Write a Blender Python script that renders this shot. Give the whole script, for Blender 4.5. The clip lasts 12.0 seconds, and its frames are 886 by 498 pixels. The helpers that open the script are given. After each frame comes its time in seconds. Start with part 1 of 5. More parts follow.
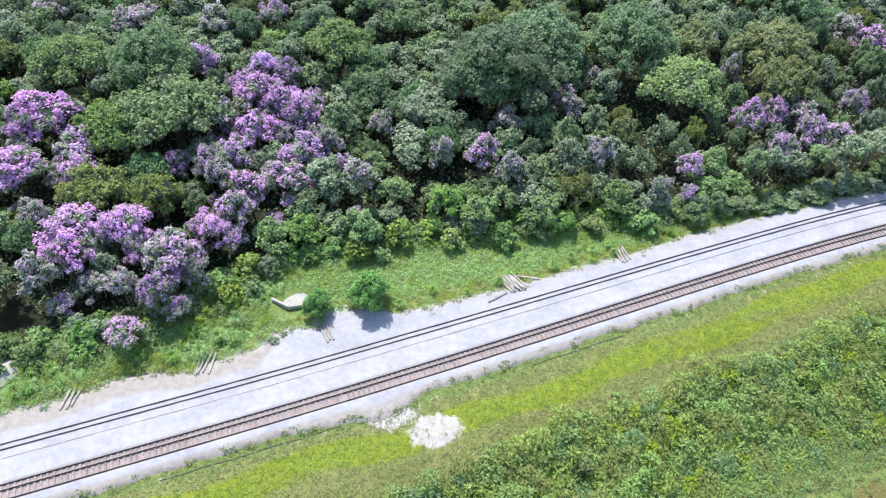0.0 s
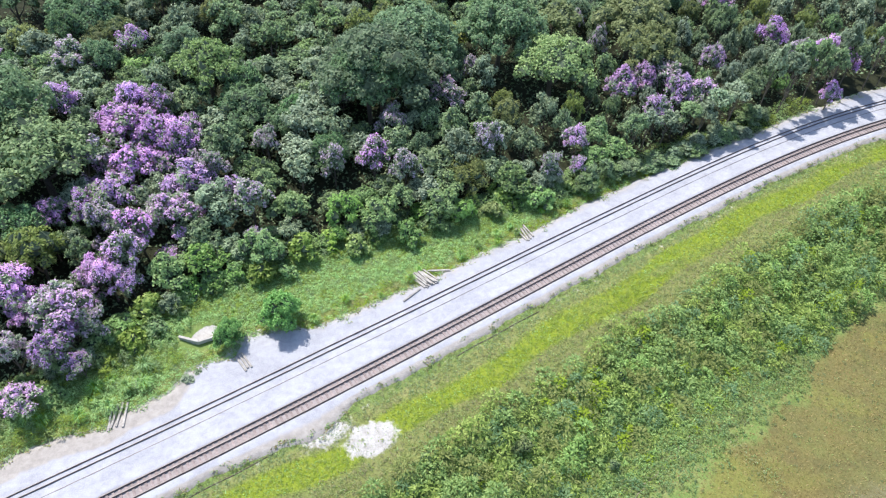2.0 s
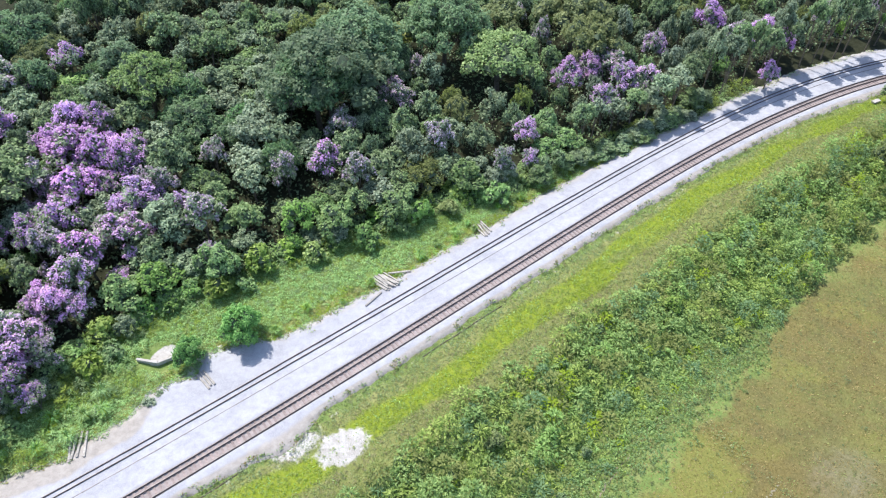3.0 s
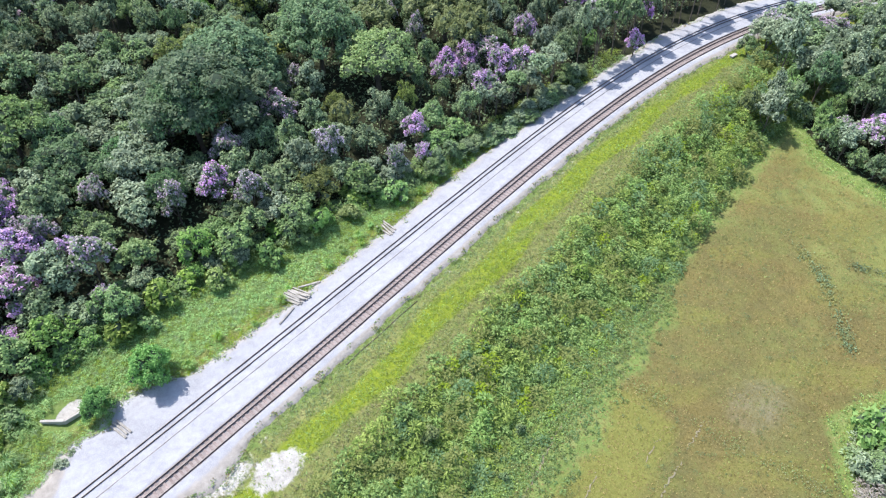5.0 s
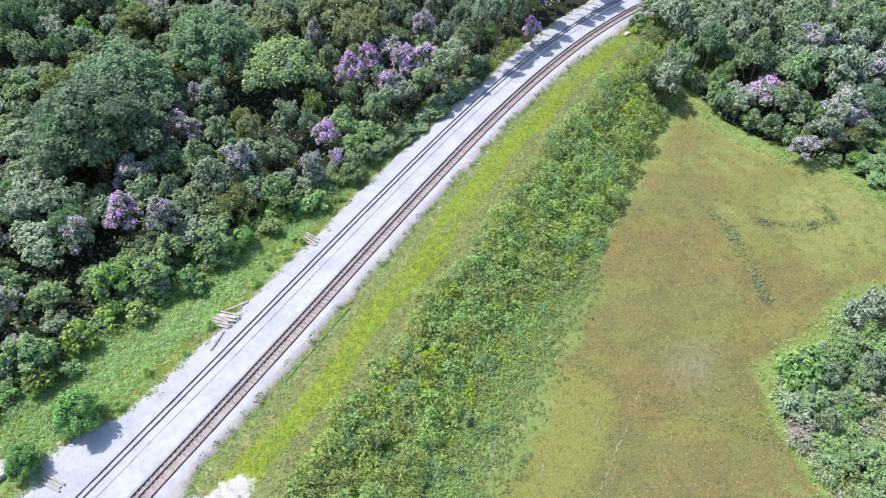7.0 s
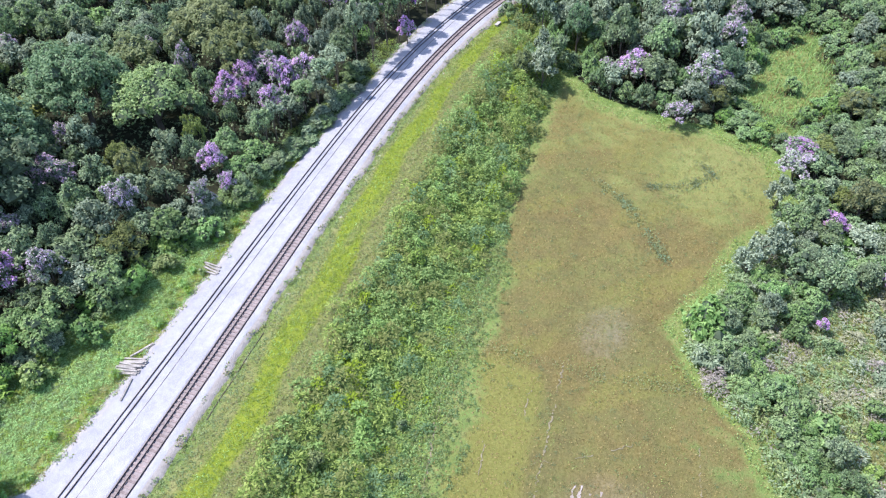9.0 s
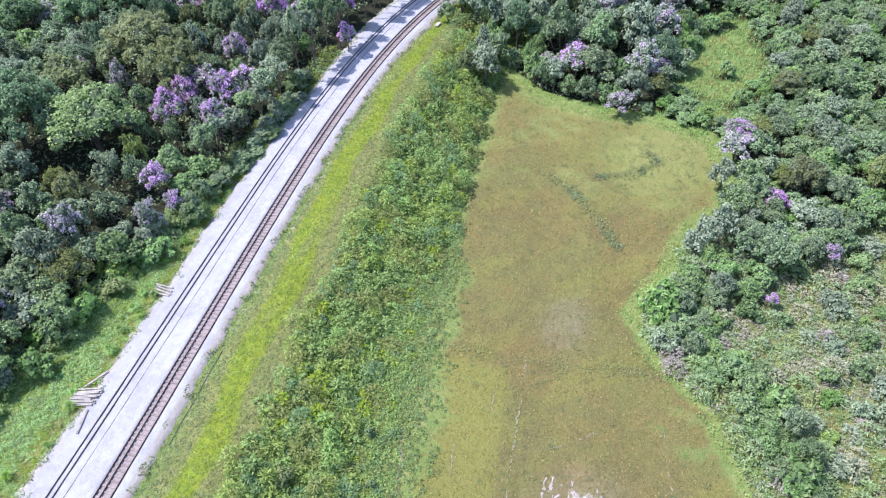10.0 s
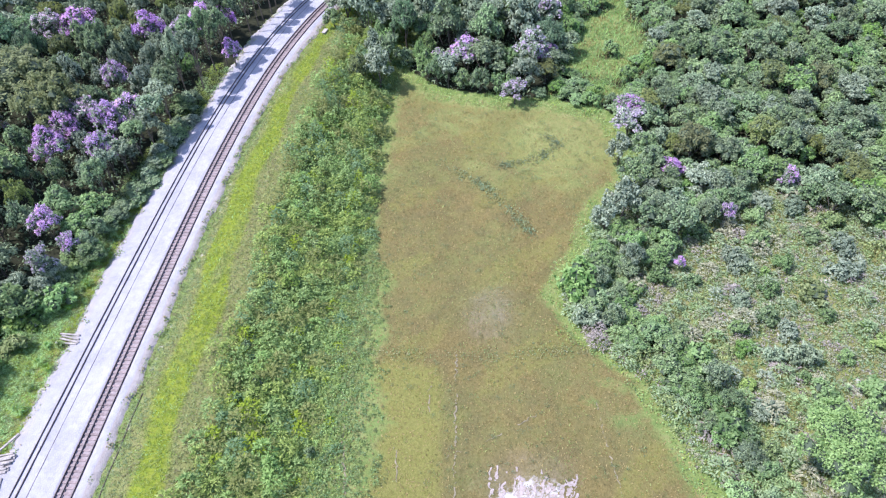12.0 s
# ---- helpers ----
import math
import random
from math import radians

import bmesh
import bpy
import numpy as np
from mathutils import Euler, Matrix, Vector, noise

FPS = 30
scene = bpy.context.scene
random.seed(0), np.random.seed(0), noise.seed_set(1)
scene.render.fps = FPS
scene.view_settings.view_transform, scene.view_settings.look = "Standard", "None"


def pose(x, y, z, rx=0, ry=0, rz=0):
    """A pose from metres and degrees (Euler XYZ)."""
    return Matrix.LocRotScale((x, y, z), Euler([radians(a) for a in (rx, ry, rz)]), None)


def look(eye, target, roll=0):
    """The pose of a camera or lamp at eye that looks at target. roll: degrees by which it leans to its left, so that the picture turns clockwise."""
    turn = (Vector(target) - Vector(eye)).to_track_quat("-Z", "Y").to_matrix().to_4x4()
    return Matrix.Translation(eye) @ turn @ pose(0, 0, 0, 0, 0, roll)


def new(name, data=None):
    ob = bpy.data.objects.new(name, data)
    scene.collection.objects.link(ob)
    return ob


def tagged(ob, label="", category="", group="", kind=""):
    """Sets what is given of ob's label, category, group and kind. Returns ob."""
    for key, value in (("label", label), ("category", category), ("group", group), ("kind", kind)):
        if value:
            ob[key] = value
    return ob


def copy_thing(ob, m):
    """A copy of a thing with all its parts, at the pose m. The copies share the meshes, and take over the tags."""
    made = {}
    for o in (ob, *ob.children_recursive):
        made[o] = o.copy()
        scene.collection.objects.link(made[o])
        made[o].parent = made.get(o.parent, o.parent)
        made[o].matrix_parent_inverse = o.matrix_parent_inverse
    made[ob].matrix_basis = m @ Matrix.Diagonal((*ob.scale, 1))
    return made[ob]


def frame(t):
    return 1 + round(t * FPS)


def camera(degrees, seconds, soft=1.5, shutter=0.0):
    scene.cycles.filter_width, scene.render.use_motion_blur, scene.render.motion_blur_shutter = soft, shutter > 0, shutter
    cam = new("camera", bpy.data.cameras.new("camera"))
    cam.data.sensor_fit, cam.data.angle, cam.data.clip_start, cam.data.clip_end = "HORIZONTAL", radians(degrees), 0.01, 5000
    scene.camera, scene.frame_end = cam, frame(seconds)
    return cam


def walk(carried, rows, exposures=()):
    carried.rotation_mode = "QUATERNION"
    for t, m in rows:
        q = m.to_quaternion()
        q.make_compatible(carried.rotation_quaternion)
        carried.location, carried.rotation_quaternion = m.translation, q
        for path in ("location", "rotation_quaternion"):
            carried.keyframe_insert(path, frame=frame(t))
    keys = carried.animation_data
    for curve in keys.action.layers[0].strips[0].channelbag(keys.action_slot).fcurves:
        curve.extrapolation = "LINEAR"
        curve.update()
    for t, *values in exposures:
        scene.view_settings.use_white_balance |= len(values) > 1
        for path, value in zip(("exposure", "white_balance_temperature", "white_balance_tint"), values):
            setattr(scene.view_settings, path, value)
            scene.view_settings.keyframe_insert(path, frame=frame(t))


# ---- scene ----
import itertools

# ------------------------------------------------------------------ camera and its path
cam = camera(65.29, 12.0, soft=1.2)
# seconds, x, y, z, tilt from straight down, lean, heading
PATH_ROWS = [
    (0.0, -1.681, -1.267, 64.574, 43.824, -2.678, -1.601),
    (0.5, -1.560, -1.291, 64.508, 43.925, -2.343, -4.026),
    (1.0, -1.523, -1.217, 64.400, 44.029, -1.943, -7.180),
    (1.5, -1.531, -1.134, 64.281, 44.107, -1.643, -9.968),
    (2.0, -1.520, -1.072, 64.180, 44.150, -1.315, -12.570),
    (2.5, -1.396, -0.983, 64.057, 44.180, -0.977, -14.769),
    (3.0, -1.228, -0.942, 63.929, 44.222, -0.631, -17.204),
    (5.0, -0.797, -1.441, 63.362, 44.449, 0.873, -27.644),
    (5.5, -0.781, -1.453, 63.242, 44.457, 1.301, -30.418),
    (6.0, -0.880, -1.479, 63.157, 44.476, 1.410, -32.470),
    (6.5, -0.925, -1.515, 63.091, 44.489, 1.597, -34.050),
    (7.0, -0.912, -1.556, 63.035, 44.478, 1.737, -36.317),
    (9.0, -0.885, -1.495, 62.591, 44.543, 2.484, -47.260),
    (9.5, -0.823, -1.495, 62.590, 44.526, 2.723, -49.928),
    (10.0, -0.659, -1.606, 62.595, 44.500, 3.067, -52.275),
    (10.5, -0.400, -1.705, 62.592, 44.385, 3.433, -55.424),
    (11.0, -0.251, -1.691, 62.581, 44.212, 3.761, -58.504),
    (11.5, -0.262, -1.712, 62.600, 44.134, 3.824, -60.521),
    (12.0, -0.302, -1.687, 62.617, 44.104, 3.759, -61.909),
]
walk(cam, [(t, pose(x, y, z, tilt, 0, yaw) @ pose(0, 0, 0, 0, 0, -lean)) for t, x, y, z, tilt, lean, yaw in PATH_ROWS],
     exposures=[(0.0, 0.94, 6500, 10), (5.0, 0.94, 6480, 10), (7.0, 0.95, 6380, 11), (9.0, 0.99, 6150, 17), (11.0, 1.0, 5950, 22), (12.0, 1.0, 5920, 24)])

# ------------------------------------------------------------------ sky and sun
SUN_ELEV, SUN_AZ = 59.0, -28.0   # degrees; azimuth from +y, minus is towards -x
world = bpy.data.worlds.new("daylight")
scene.world = world
world.use_nodes = True
wn = world.node_tree
sky = wn.nodes.new("ShaderNodeTexSky")
sky.sky_type, sky.sun_disc = "NISHITA", False
sky.sun_elevation, sky.sun_rotation = radians(SUN_ELEV), radians(SUN_AZ)
wn.nodes["Background"].inputs["Strength"].default_value = 0.15
wn.links.new(sky.outputs[0], wn.nodes["Background"].inputs["Color"])
sun = new("sun", bpy.data.lights.new("sun", "SUN"))
sun.data.energy, sun.data.angle, sun.data.color = 3.4, radians(0.53), (1.0, 0.96, 0.9)
sun_way = Vector((math.sin(radians(SUN_AZ)) * math.cos(radians(SUN_ELEV)), math.cos(radians(SUN_AZ)) * math.cos(radians(SUN_ELEV)), math.sin(radians(SUN_ELEV))))
sun.matrix_world = look(sun_way * 200, (0, 0, 0))

RNG = np.random.default_rng(7)


# ------------------------------------------------------------------ materials
def material(name):
    m = bpy.data.materials.new(name)
    m.use_nodes = True
    return m, m.node_tree.nodes, m.node_tree.links, m.node_tree.nodes["Principled BSDF"]


def noise_node(N, L, scale, detail=4.0, rough=0.6, space="Object"):
    tc = N.new("ShaderNodeTexCoord")
    n = N.new("ShaderNodeTexNoise")
    n.inputs["Scale"].default_value, n.inputs["Detail"].default_value, n.inputs["Roughness"].default_value = scale, detail, rough
    L.new(tc.outputs[space], n.inputs["Vector"])
    return n.outputs["Fac"]


def ramp(N, L, fac, *stops):
    r = N.new("ShaderNodeValToRGB")
    while len(r.color_ramp.elements) < len(stops):
        r.color_ramp.elements.new(0.5)
    for e, (at, c) in zip(r.color_ramp.elements, stops):
        e.position, e.color = at, (*c, 1.0) if len(c) == 3 else c
    L.new(fac, r.inputs["Fac"])
    return r.outputs["Color"]


def mixed(N, L, fac, a, b, mode="MIX"):
    m = N.new("ShaderNodeMix")
    m.data_type, m.blend_type = "RGBA", mode
    for sock, v in ((m.inputs[0], fac), (m.inputs[6], a), (m.inputs[7], b)):
        if hasattr(v, "links"):
            L.new(v, sock)
        else:
            sock.default_value = v if not isinstance(v, tuple) else (*v, 1.0)
    return m.outputs[2]


def bumped(N, L, bsdf, height, strength, distance):
    b = N.new("ShaderNodeBump")
    b.inputs["Strength"].default_value, b.inputs["Distance"].default_value = strength, distance
    L.new(height, b.inputs["Height"])
    L.new(b.outputs["Normal"], bsdf.inputs["Normal"])


def leaf_material(name, dark, light, translucent=0.42, hue=0.011):
    """Foliage: the tint goes from leaf to leaf and from plant to plant."""
    m, N, L, b = material(name)
    geo, info = N.new("ShaderNodeNewGeometry"), N.new("ShaderNodeObjectInfo")
    col = ramp(N, L, geo.outputs["Random Per Island"], (0.0, dark), (1.0, light))
    hsv = N.new("ShaderNodeHueSaturation")
    for at, lo, hi in (("Hue", 0.5 - hue, 0.5 + hue), ("Value", 0.92, 1.42), ("Saturation", 0.8, 1.1)):
        mp = N.new("ShaderNodeMapRange")
        mp.inputs["To Min"].default_value, mp.inputs["To Max"].default_value = lo, hi
        src = info.outputs["Random"]
        if at != "Value":
            k = N.new("ShaderNodeMath")
            k.operation = "MULTIPLY"
            k.inputs[1].default_value = 17.0 if at == "Hue" else 31.0
            L.new(src, k.inputs[0])
            f = N.new("ShaderNodeMath")
            f.operation = "FRACT"
            L.new(k.outputs[0], f.inputs[0])
            src = f.outputs[0]
        L.new(src, mp.inputs["Value"])
        L.new(mp.outputs[0], hsv.inputs[at])
    L.new(col, hsv.inputs["Color"])
    b.inputs["Roughness"].default_value = 0.55
    b.inputs["Specular IOR Level"].default_value = 0.14
    L.new(hsv.outputs[0], b.inputs["Base Color"])
    tr, mx = N.new("ShaderNodeBsdfTranslucent"), N.new("ShaderNodeMixShader")
    L.new(hsv.outputs[0], tr.inputs["Color"])
    mx.inputs[0].default_value = translucent
    L.new(b.outputs[0], mx.inputs[1])
    L.new(tr.outputs[0], mx.inputs[2])
    L.new(mx.outputs[0], N["Material Output"].inputs["Surface"])
    return m


LEAF_MID = leaf_material("leaf_mid_green", (0.10, 0.165, 0.075), (0.34, 0.445, 0.225))
LEAF_SHRUB = leaf_material("leaf_shrub_green", (0.085, 0.16, 0.05), (0.32, 0.45, 0.17))
LEAF_STRAW = leaf_material("leaf_straw_green", (0.21, 0.23, 0.12), (0.46, 0.47, 0.29))
LEAF_DARK = leaf_material("leaf_dark_green", (0.08, 0.16, 0.075), (0.225, 0.335, 0.165))
LEAF_GREY = leaf_material("leaf_grey_green", (0.14, 0.195, 0.12), (0.40, 0.485, 0.315))
LEAF_BRIGHT = leaf_material("leaf_bright_green", (0.13, 0.24, 0.07), (0.32, 0.48, 0.165))
LEAF_OLIVE = leaf_material("leaf_olive_green", (0.125, 0.16, 0.052), (0.28, 0.32, 0.12))
LEAF_LIME = leaf_material("leaf_lime_green", (0.10, 0.17, 0.04), (0.36, 0.46, 0.14))
LEAF_FRESH = leaf_material("leaf_fresh_green", (0.075, 0.19, 0.05), (0.25, 0.45, 0.14), 0.35, 0.0)
LEAF_PALE = leaf_material("leaf_pale_green", (0.125, 0.215, 0.085), (0.335, 0.47, 0.205))
LEAF_DRY = leaf_material("leaf_dry_brown", (0.22, 0.195, 0.165), (0.46, 0.415, 0.36))
PETAL_VIVID = leaf_material("petal_vivid_purple", (0.40, 0.19, 0.45), (0.74, 0.49, 0.77), 0.3, 0.02)
PETAL_PALE = leaf_material("petal_pale_lilac", (0.37, 0.275, 0.38), (0.63, 0.50, 0.63), 0.36, 0.03)
GRASS_LUSH = leaf_material("grass_blade_green", (0.165, 0.32, 0.095), (0.385, 0.585, 0.215), 0.34, 0.01)
GRASS_YELLOW = leaf_material("grass_blade_yellow", (0.165, 0.25, 0.028), (0.31, 0.415, 0.06), 0.45, 0.01)
GRASS_BEIGE = leaf_material("grass_blade_beige", (0.22, 0.215, 0.085), (0.38, 0.365, 0.17), 0.5, 0.01)
GRASS_DRY = leaf_material("grass_blade_dry", (0.155, 0.128, 0.055), (0.275, 0.228, 0.10), 0.3, 0.01)

# dark green that paints the shade in the gaps of a crown
INNER_SHADE, N, L, b = material("foliage_inner_shade")
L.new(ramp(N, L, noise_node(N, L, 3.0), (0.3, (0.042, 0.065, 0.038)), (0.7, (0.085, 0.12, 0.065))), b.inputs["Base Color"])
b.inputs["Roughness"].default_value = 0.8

BARK, N, L, b = material("bark")
f = noise_node(N, L, 9.0, 6.0)
L.new(ramp(N, L, f, (0.3, (0.06, 0.048, 0.036)), (0.7, (0.17, 0.145, 0.118))), b.inputs["Base Color"])
b.inputs["Roughness"].default_value = 0.9
bumped(N, L, b, f, 0.6, 0.03)

# ground: zones by vertex colour (r bare sand, g dry field, b yellow grass, a forest floor darkened as shade), broken up
# by noise
GROUND, N, L, b = material("ground_vegetation")
att = N.new("ShaderNodeAttribute")
att.attribute_name = "zone"
sep = N.new("ShaderNodeSeparateColor")
L.new(att.outputs["Color"], sep.inputs[0])
big, mid, fine = noise_node(N, L, 0.12, 5.0), noise_node(N, L, 0.9, 6.0, 0.65), noise_node(N, L, 9.0, 5.0, 0.7)
green = ramp(N, L, mid, (0.25, (0.115, 0.175, 0.05)), (0.5, (0.17, 0.24, 0.07)), (0.75, (0.24, 0.295, 0.11)))
yellow = ramp(N, L, mid, (0.25, (0.15, 0.21, 0.022)), (0.5, (0.215, 0.27, 0.03)), (0.78, (0.275, 0.305, 0.055)))
speck = noise_node(N, L, 3.2, 6.0, 0.75)
field = ramp(N, L, speck, (0.25, (0.094, 0.080, 0.032)), (0.42, (0.158, 0.132, 0.047)), (0.58, (0.21, 0.172, 0.067)), (0.75, (0.162, 0.148, 0.052)))
patch = noise_node(N, L, 0.07, 5.0, 0.7)
field = mixed(N, L, ramp(N, L, patch, (0.44, (0, 0, 0)), (0.62, (1, 1, 1))), field, ramp(N, L, speck, (0.3, (0.12, 0.13, 0.04)), (0.7, (0.205, 0.205, 0.075))))
field = mixed(N, L, ramp(N, L, noise_node(N, L, 0.45, 4.0, 0.7), (0.35, (0.6, 0.6, 0.6)), (0.6, (0, 0, 0))), field, ramp(N, L, speck, (0.3, (0.10, 0.092, 0.04)), (0.7, (0.16, 0.14, 0.065))))
worn = N.new("ShaderNodeAttribute")
worn.attribute_name = "worn"
wsep = N.new("ShaderNodeSeparateColor")
L.new(worn.outputs["Color"], wsep.inputs[0])
sand = ramp(N, L, mid, (0.3, (0.38, 0.35, 0.32)), (0.7, (0.58, 0.56, 0.54)))
# fallen leaves, with the shade of the trees painted into a near-black tone
shaded_litter = ramp(N, L, mid, (0.3, (0.016, 0.02, 0.011)), (0.7, (0.045, 0.048, 0.028)))


def edged(value, lo, hi, amount):
    """A zone's weight with its edge broken by noise."""
    a = N.new("ShaderNodeMath")
    a.operation = "MULTIPLY_ADD"
    L.new(mid, a.inputs[0])
    a.inputs[1].default_value = amount
    L.new(value, a.inputs[2])
    r = N.new("ShaderNodeMapRange")
    r.interpolation_type = "SMOOTHSTEP"
    r.inputs["From Min"].default_value, r.inputs["From Max"].default_value = lo + amount * 0.5, hi + amount * 0.5
    L.new(a.outputs[0], r.inputs["Value"])
    return r.outputs[0]


beige = ramp(N, L, mid, (0.25, (0.15, 0.185, 0.055)), (0.5, (0.215, 0.235, 0.08)), (0.78, (0.295, 0.29, 0.125)))
col = mixed(N, L, edged(sep.outputs[2], 0.12, 0.45, 0.5), green, beige)
col = mixed(N, L, edged(sep.outputs[2], 0.52, 0.85, 0.5), col, yellow)
field = mixed(N, L, edged(wsep.outputs[1], 0.25, 0.8, 0.6), field, ramp(N, L, speck, (0.3, (0.145, 0.152, 0.038)), (0.7, (0.24, 0.235, 0.072))))
field = mixed(N, L, edged(wsep.outputs[0], 0.25, 0.95, 0.6), field, ramp(N, L, speck, (0.3, (0.17, 0.14, 0.10)), (0.7, (0.28, 0.24, 0.19))))
col = mixed(N, L, edged(sep.outputs[1], 0.3, 0.7, 0.7), col, field)
col = mixed(N, L, edged(att.outputs["Alpha"], 0.35, 0.65, 0.5), col, shaded_litter)
col = mixed(N, L, edged(sep.outputs[0], 0.4, 0.6, 0.9), col, sand)
grain = ramp(N, L, fine, (0.25, (0.72, 0.72, 0.72)), (0.6, (1.06, 1.06, 1.06)))
L.new(mixed(N, L, 0.85, col, grain, "MULTIPLY"), b.inputs["Base Color"])
b.inputs["Roughness"].default_value = 0.95
b.inputs["Specular IOR Level"].default_value = 0.1
bumped(N, L, b, fine, 0.9, 0.12)

# crushed white stone; r: sandy dirt, g: rust
BALLAST, N, L, b = material("white_crushed_stone")
att = N.new("ShaderNodeAttribute")
att.attribute_name = "zone"
sep = N.new("ShaderNodeSeparateColor")
L.new(att.outputs["Color"], sep.inputs[0])
tc, vor = N.new("ShaderNodeTexCoord"), N.new("ShaderNodeTexVoronoi")
vor.inputs["Scale"].default_value = 12.0
L.new(tc.outputs["Object"], vor.inputs["Vector"])
mid, big = noise_node(N, L, 1.3, 6.0, 0.7), noise_node(N, L, 0.25, 4.0)
stone = ramp(N, L, mid, (0.3, (0.345, 0.345, 0.385)), (0.55, (0.42, 0.425, 0.465)), (0.8, (0.475, 0.48, 0.52)))
stone = mixed(N, L, ramp(N, L, big, (0.4, (0.25, 0.25, 0.25)), (0.62, (0.6, 0.6, 0.6))), stone, ramp(N, L, vor.outputs["Distance"], (0.0, (1, 1, 1)), (0.6, (0.55, 0.55, 0.56))), "MULTIPLY")
dirt = ramp(N, L, mid, (0.3, (0.25, 0.225, 0.205)), (0.7, (0.39, 0.36, 0.335)))
rust = ramp(N, L, mid, (0.3, (0.22, 0.188, 0.183)), (0.7, (0.345, 0.30, 0.295)))
col = mixed(N, L, edged(sep.outputs[0], 0.3, 0.7, 0.8), stone, dirt)
col = mixed(N, L, edged(sep.outputs[1], 0.3, 0.7, 0.5), col, rust)
L.new(col, b.inputs["Base Color"])
b.inputs["Roughness"].default_value = 0.9
bumped(N, L, b, vor.outputs["Distance"], 0.8, 0.04)

RAIL, N, L, b = material("rusted_rail_steel")
f = noise_node(N, L, 6.0)
L.new(ramp(N, L, f, (0.3, (0.06, 0.042, 0.042)), (0.7, (0.13, 0.09, 0.08))), b.inputs["Base Color"])
b.inputs["Metallic"].default_value, b.inputs["Roughness"].default_value = 0.5, 0.6

RAIL_HEAD, N, L, b = material("worn_rail_head_steel")
f = noise_node(N, L, 3.0)
L.new(ramp(N, L, f, (0.3, (0.09, 0.08, 0.08)), (0.7, (0.20, 0.185, 0.185))), b.inputs["Base Color"])
b.inputs["Metallic"].default_value, b.inputs["Roughness"].default_value = 0.7, 0.6

SLEEPER, N, L, b = material("weathered_sleeper_wood")
f, info = noise_node(N, L, 5.0, 6.0), N.new("ShaderNodeObjectInfo")
base = ramp(N, L, f, (0.3, (0.19, 0.15, 0.142)), (0.7, (0.36, 0.305, 0.29)))
L.new(mixed(N, L, 0.6, base, ramp(N, L, info.outputs["Random"], (0.0, (0.55, 0.52, 0.52)), (1.0, (1.25, 1.2, 1.2))), "MULTIPLY"), b.inputs["Base Color"])
b.inputs["Roughness"].default_value = 0.9
bumped(N, L, b, f, 0.5, 0.02)

TIMBER, N, L, b = material("grey_old_timber")
f, info = noise_node(N, L, 4.0, 6.0), N.new("ShaderNodeObjectInfo")
base = ramp(N, L, f, (0.3, (0.23, 0.212, 0.195)), (0.7, (0.46, 0.438, 0.41)))
L.new(mixed(N, L, 0.5, base, ramp(N, L, info.outputs["Random"], (0.0, (0.5, 0.48, 0.46)), (1.0, (1.2, 1.15, 1.1))), "MULTIPLY"), b.inputs["Base Color"])
b.inputs["Roughness"].default_value = 0.85

CONCRETE, N, L, b = material("pale_concrete")
f = noise_node(N, L, 1.6, 7.0)
L.new(ramp(N, L, f, (0.3, (0.32, 0.295, 0.27)), (0.7, (0.48, 0.46, 0.44))), b.inputs["Base Color"])
b.inputs["Roughness"].default_value = 0.9
bumped(N, L, b, f, 0.3, 0.03)


# ------------------------------------------------------------------ mesh helpers
def mesh_of(name, verts, faces, mats, index=None, smooth=False):
    me = bpy.data.meshes.new(name)
    me.from_pydata([tuple(v) for v in np.asarray(verts, float)], [], [tuple(int(i) for i in f) for f in faces])
    for m in mats:
        me.materials.append(m)
    if index is not None:
        me.polygons.foreach_set("material_index", np.asarray(index, np.int32))
    if smooth:
        me.polygons.foreach_set("use_smooth", np.ones(len(me.polygons), bool))
    me.update()
    return me


def part(name, bm, mat, parent, label=""):
    """Links a bmesh or a mesh as one object under a thing or a part."""
    if isinstance(bm, bmesh.types.BMesh):
        me = bpy.data.meshes.new(name)
        bm.to_mesh(me)
        bm.free()
        me.materials.append(mat)
    else:
        me = bm
    ob = new(name, me)
    ob.parent = parent
    return tagged(ob, label)


def tube(points, radii, sides=6):
    """Vertices and faces of a tapered tube along points."""
    V, F = [], []
    pts = [Vector(p) for p in points]
    for i, p in enumerate(pts):
        d = (pts[min(i + 1, len(pts) - 1)] - pts[max(i - 1, 0)]).normalized()
        a = d.orthogonal().normalized()
        c = d.cross(a)
        for k in range(sides):
            w = 2 * math.pi * k / sides
            V.append(p + (a * math.cos(w) + c * math.sin(w)) * radii[i])
        if i:
            o = (i - 1) * sides
            F += [(o + k, o + (k + 1) % sides, o + sides + (k + 1) % sides, o + sides + k) for k in range(sides)]
    F.append(tuple(range((len(pts) - 1) * sides, len(pts) * sides)))
    return V, F


# ------------------------------------------------------------------ the line of the railway
S_AXIS = np.arange(-260.0, 330.0, 0.5)


def heading(s):
    u = np.clip(s, -60, 78) / 100
    th = 0.3809 - 0.0676 * u - 0.2835 * u ** 2 - 0.2007 * u ** 3 - 0.087 * u ** 4
    return th - 0.0104 * np.clip(s - 78, 0, 60)


_th = heading(S_AXIS)
_i0 = int(np.argmin(abs(S_AXIS)))
AX_X, AX_Y = np.cumsum(np.cos(_th)) * 0.5, np.cumsum(np.sin(_th)) * 0.5
AX_X, AX_Y = AX_X - AX_X[_i0] + 33.0077, AX_Y - AX_Y[_i0] + 56.0364


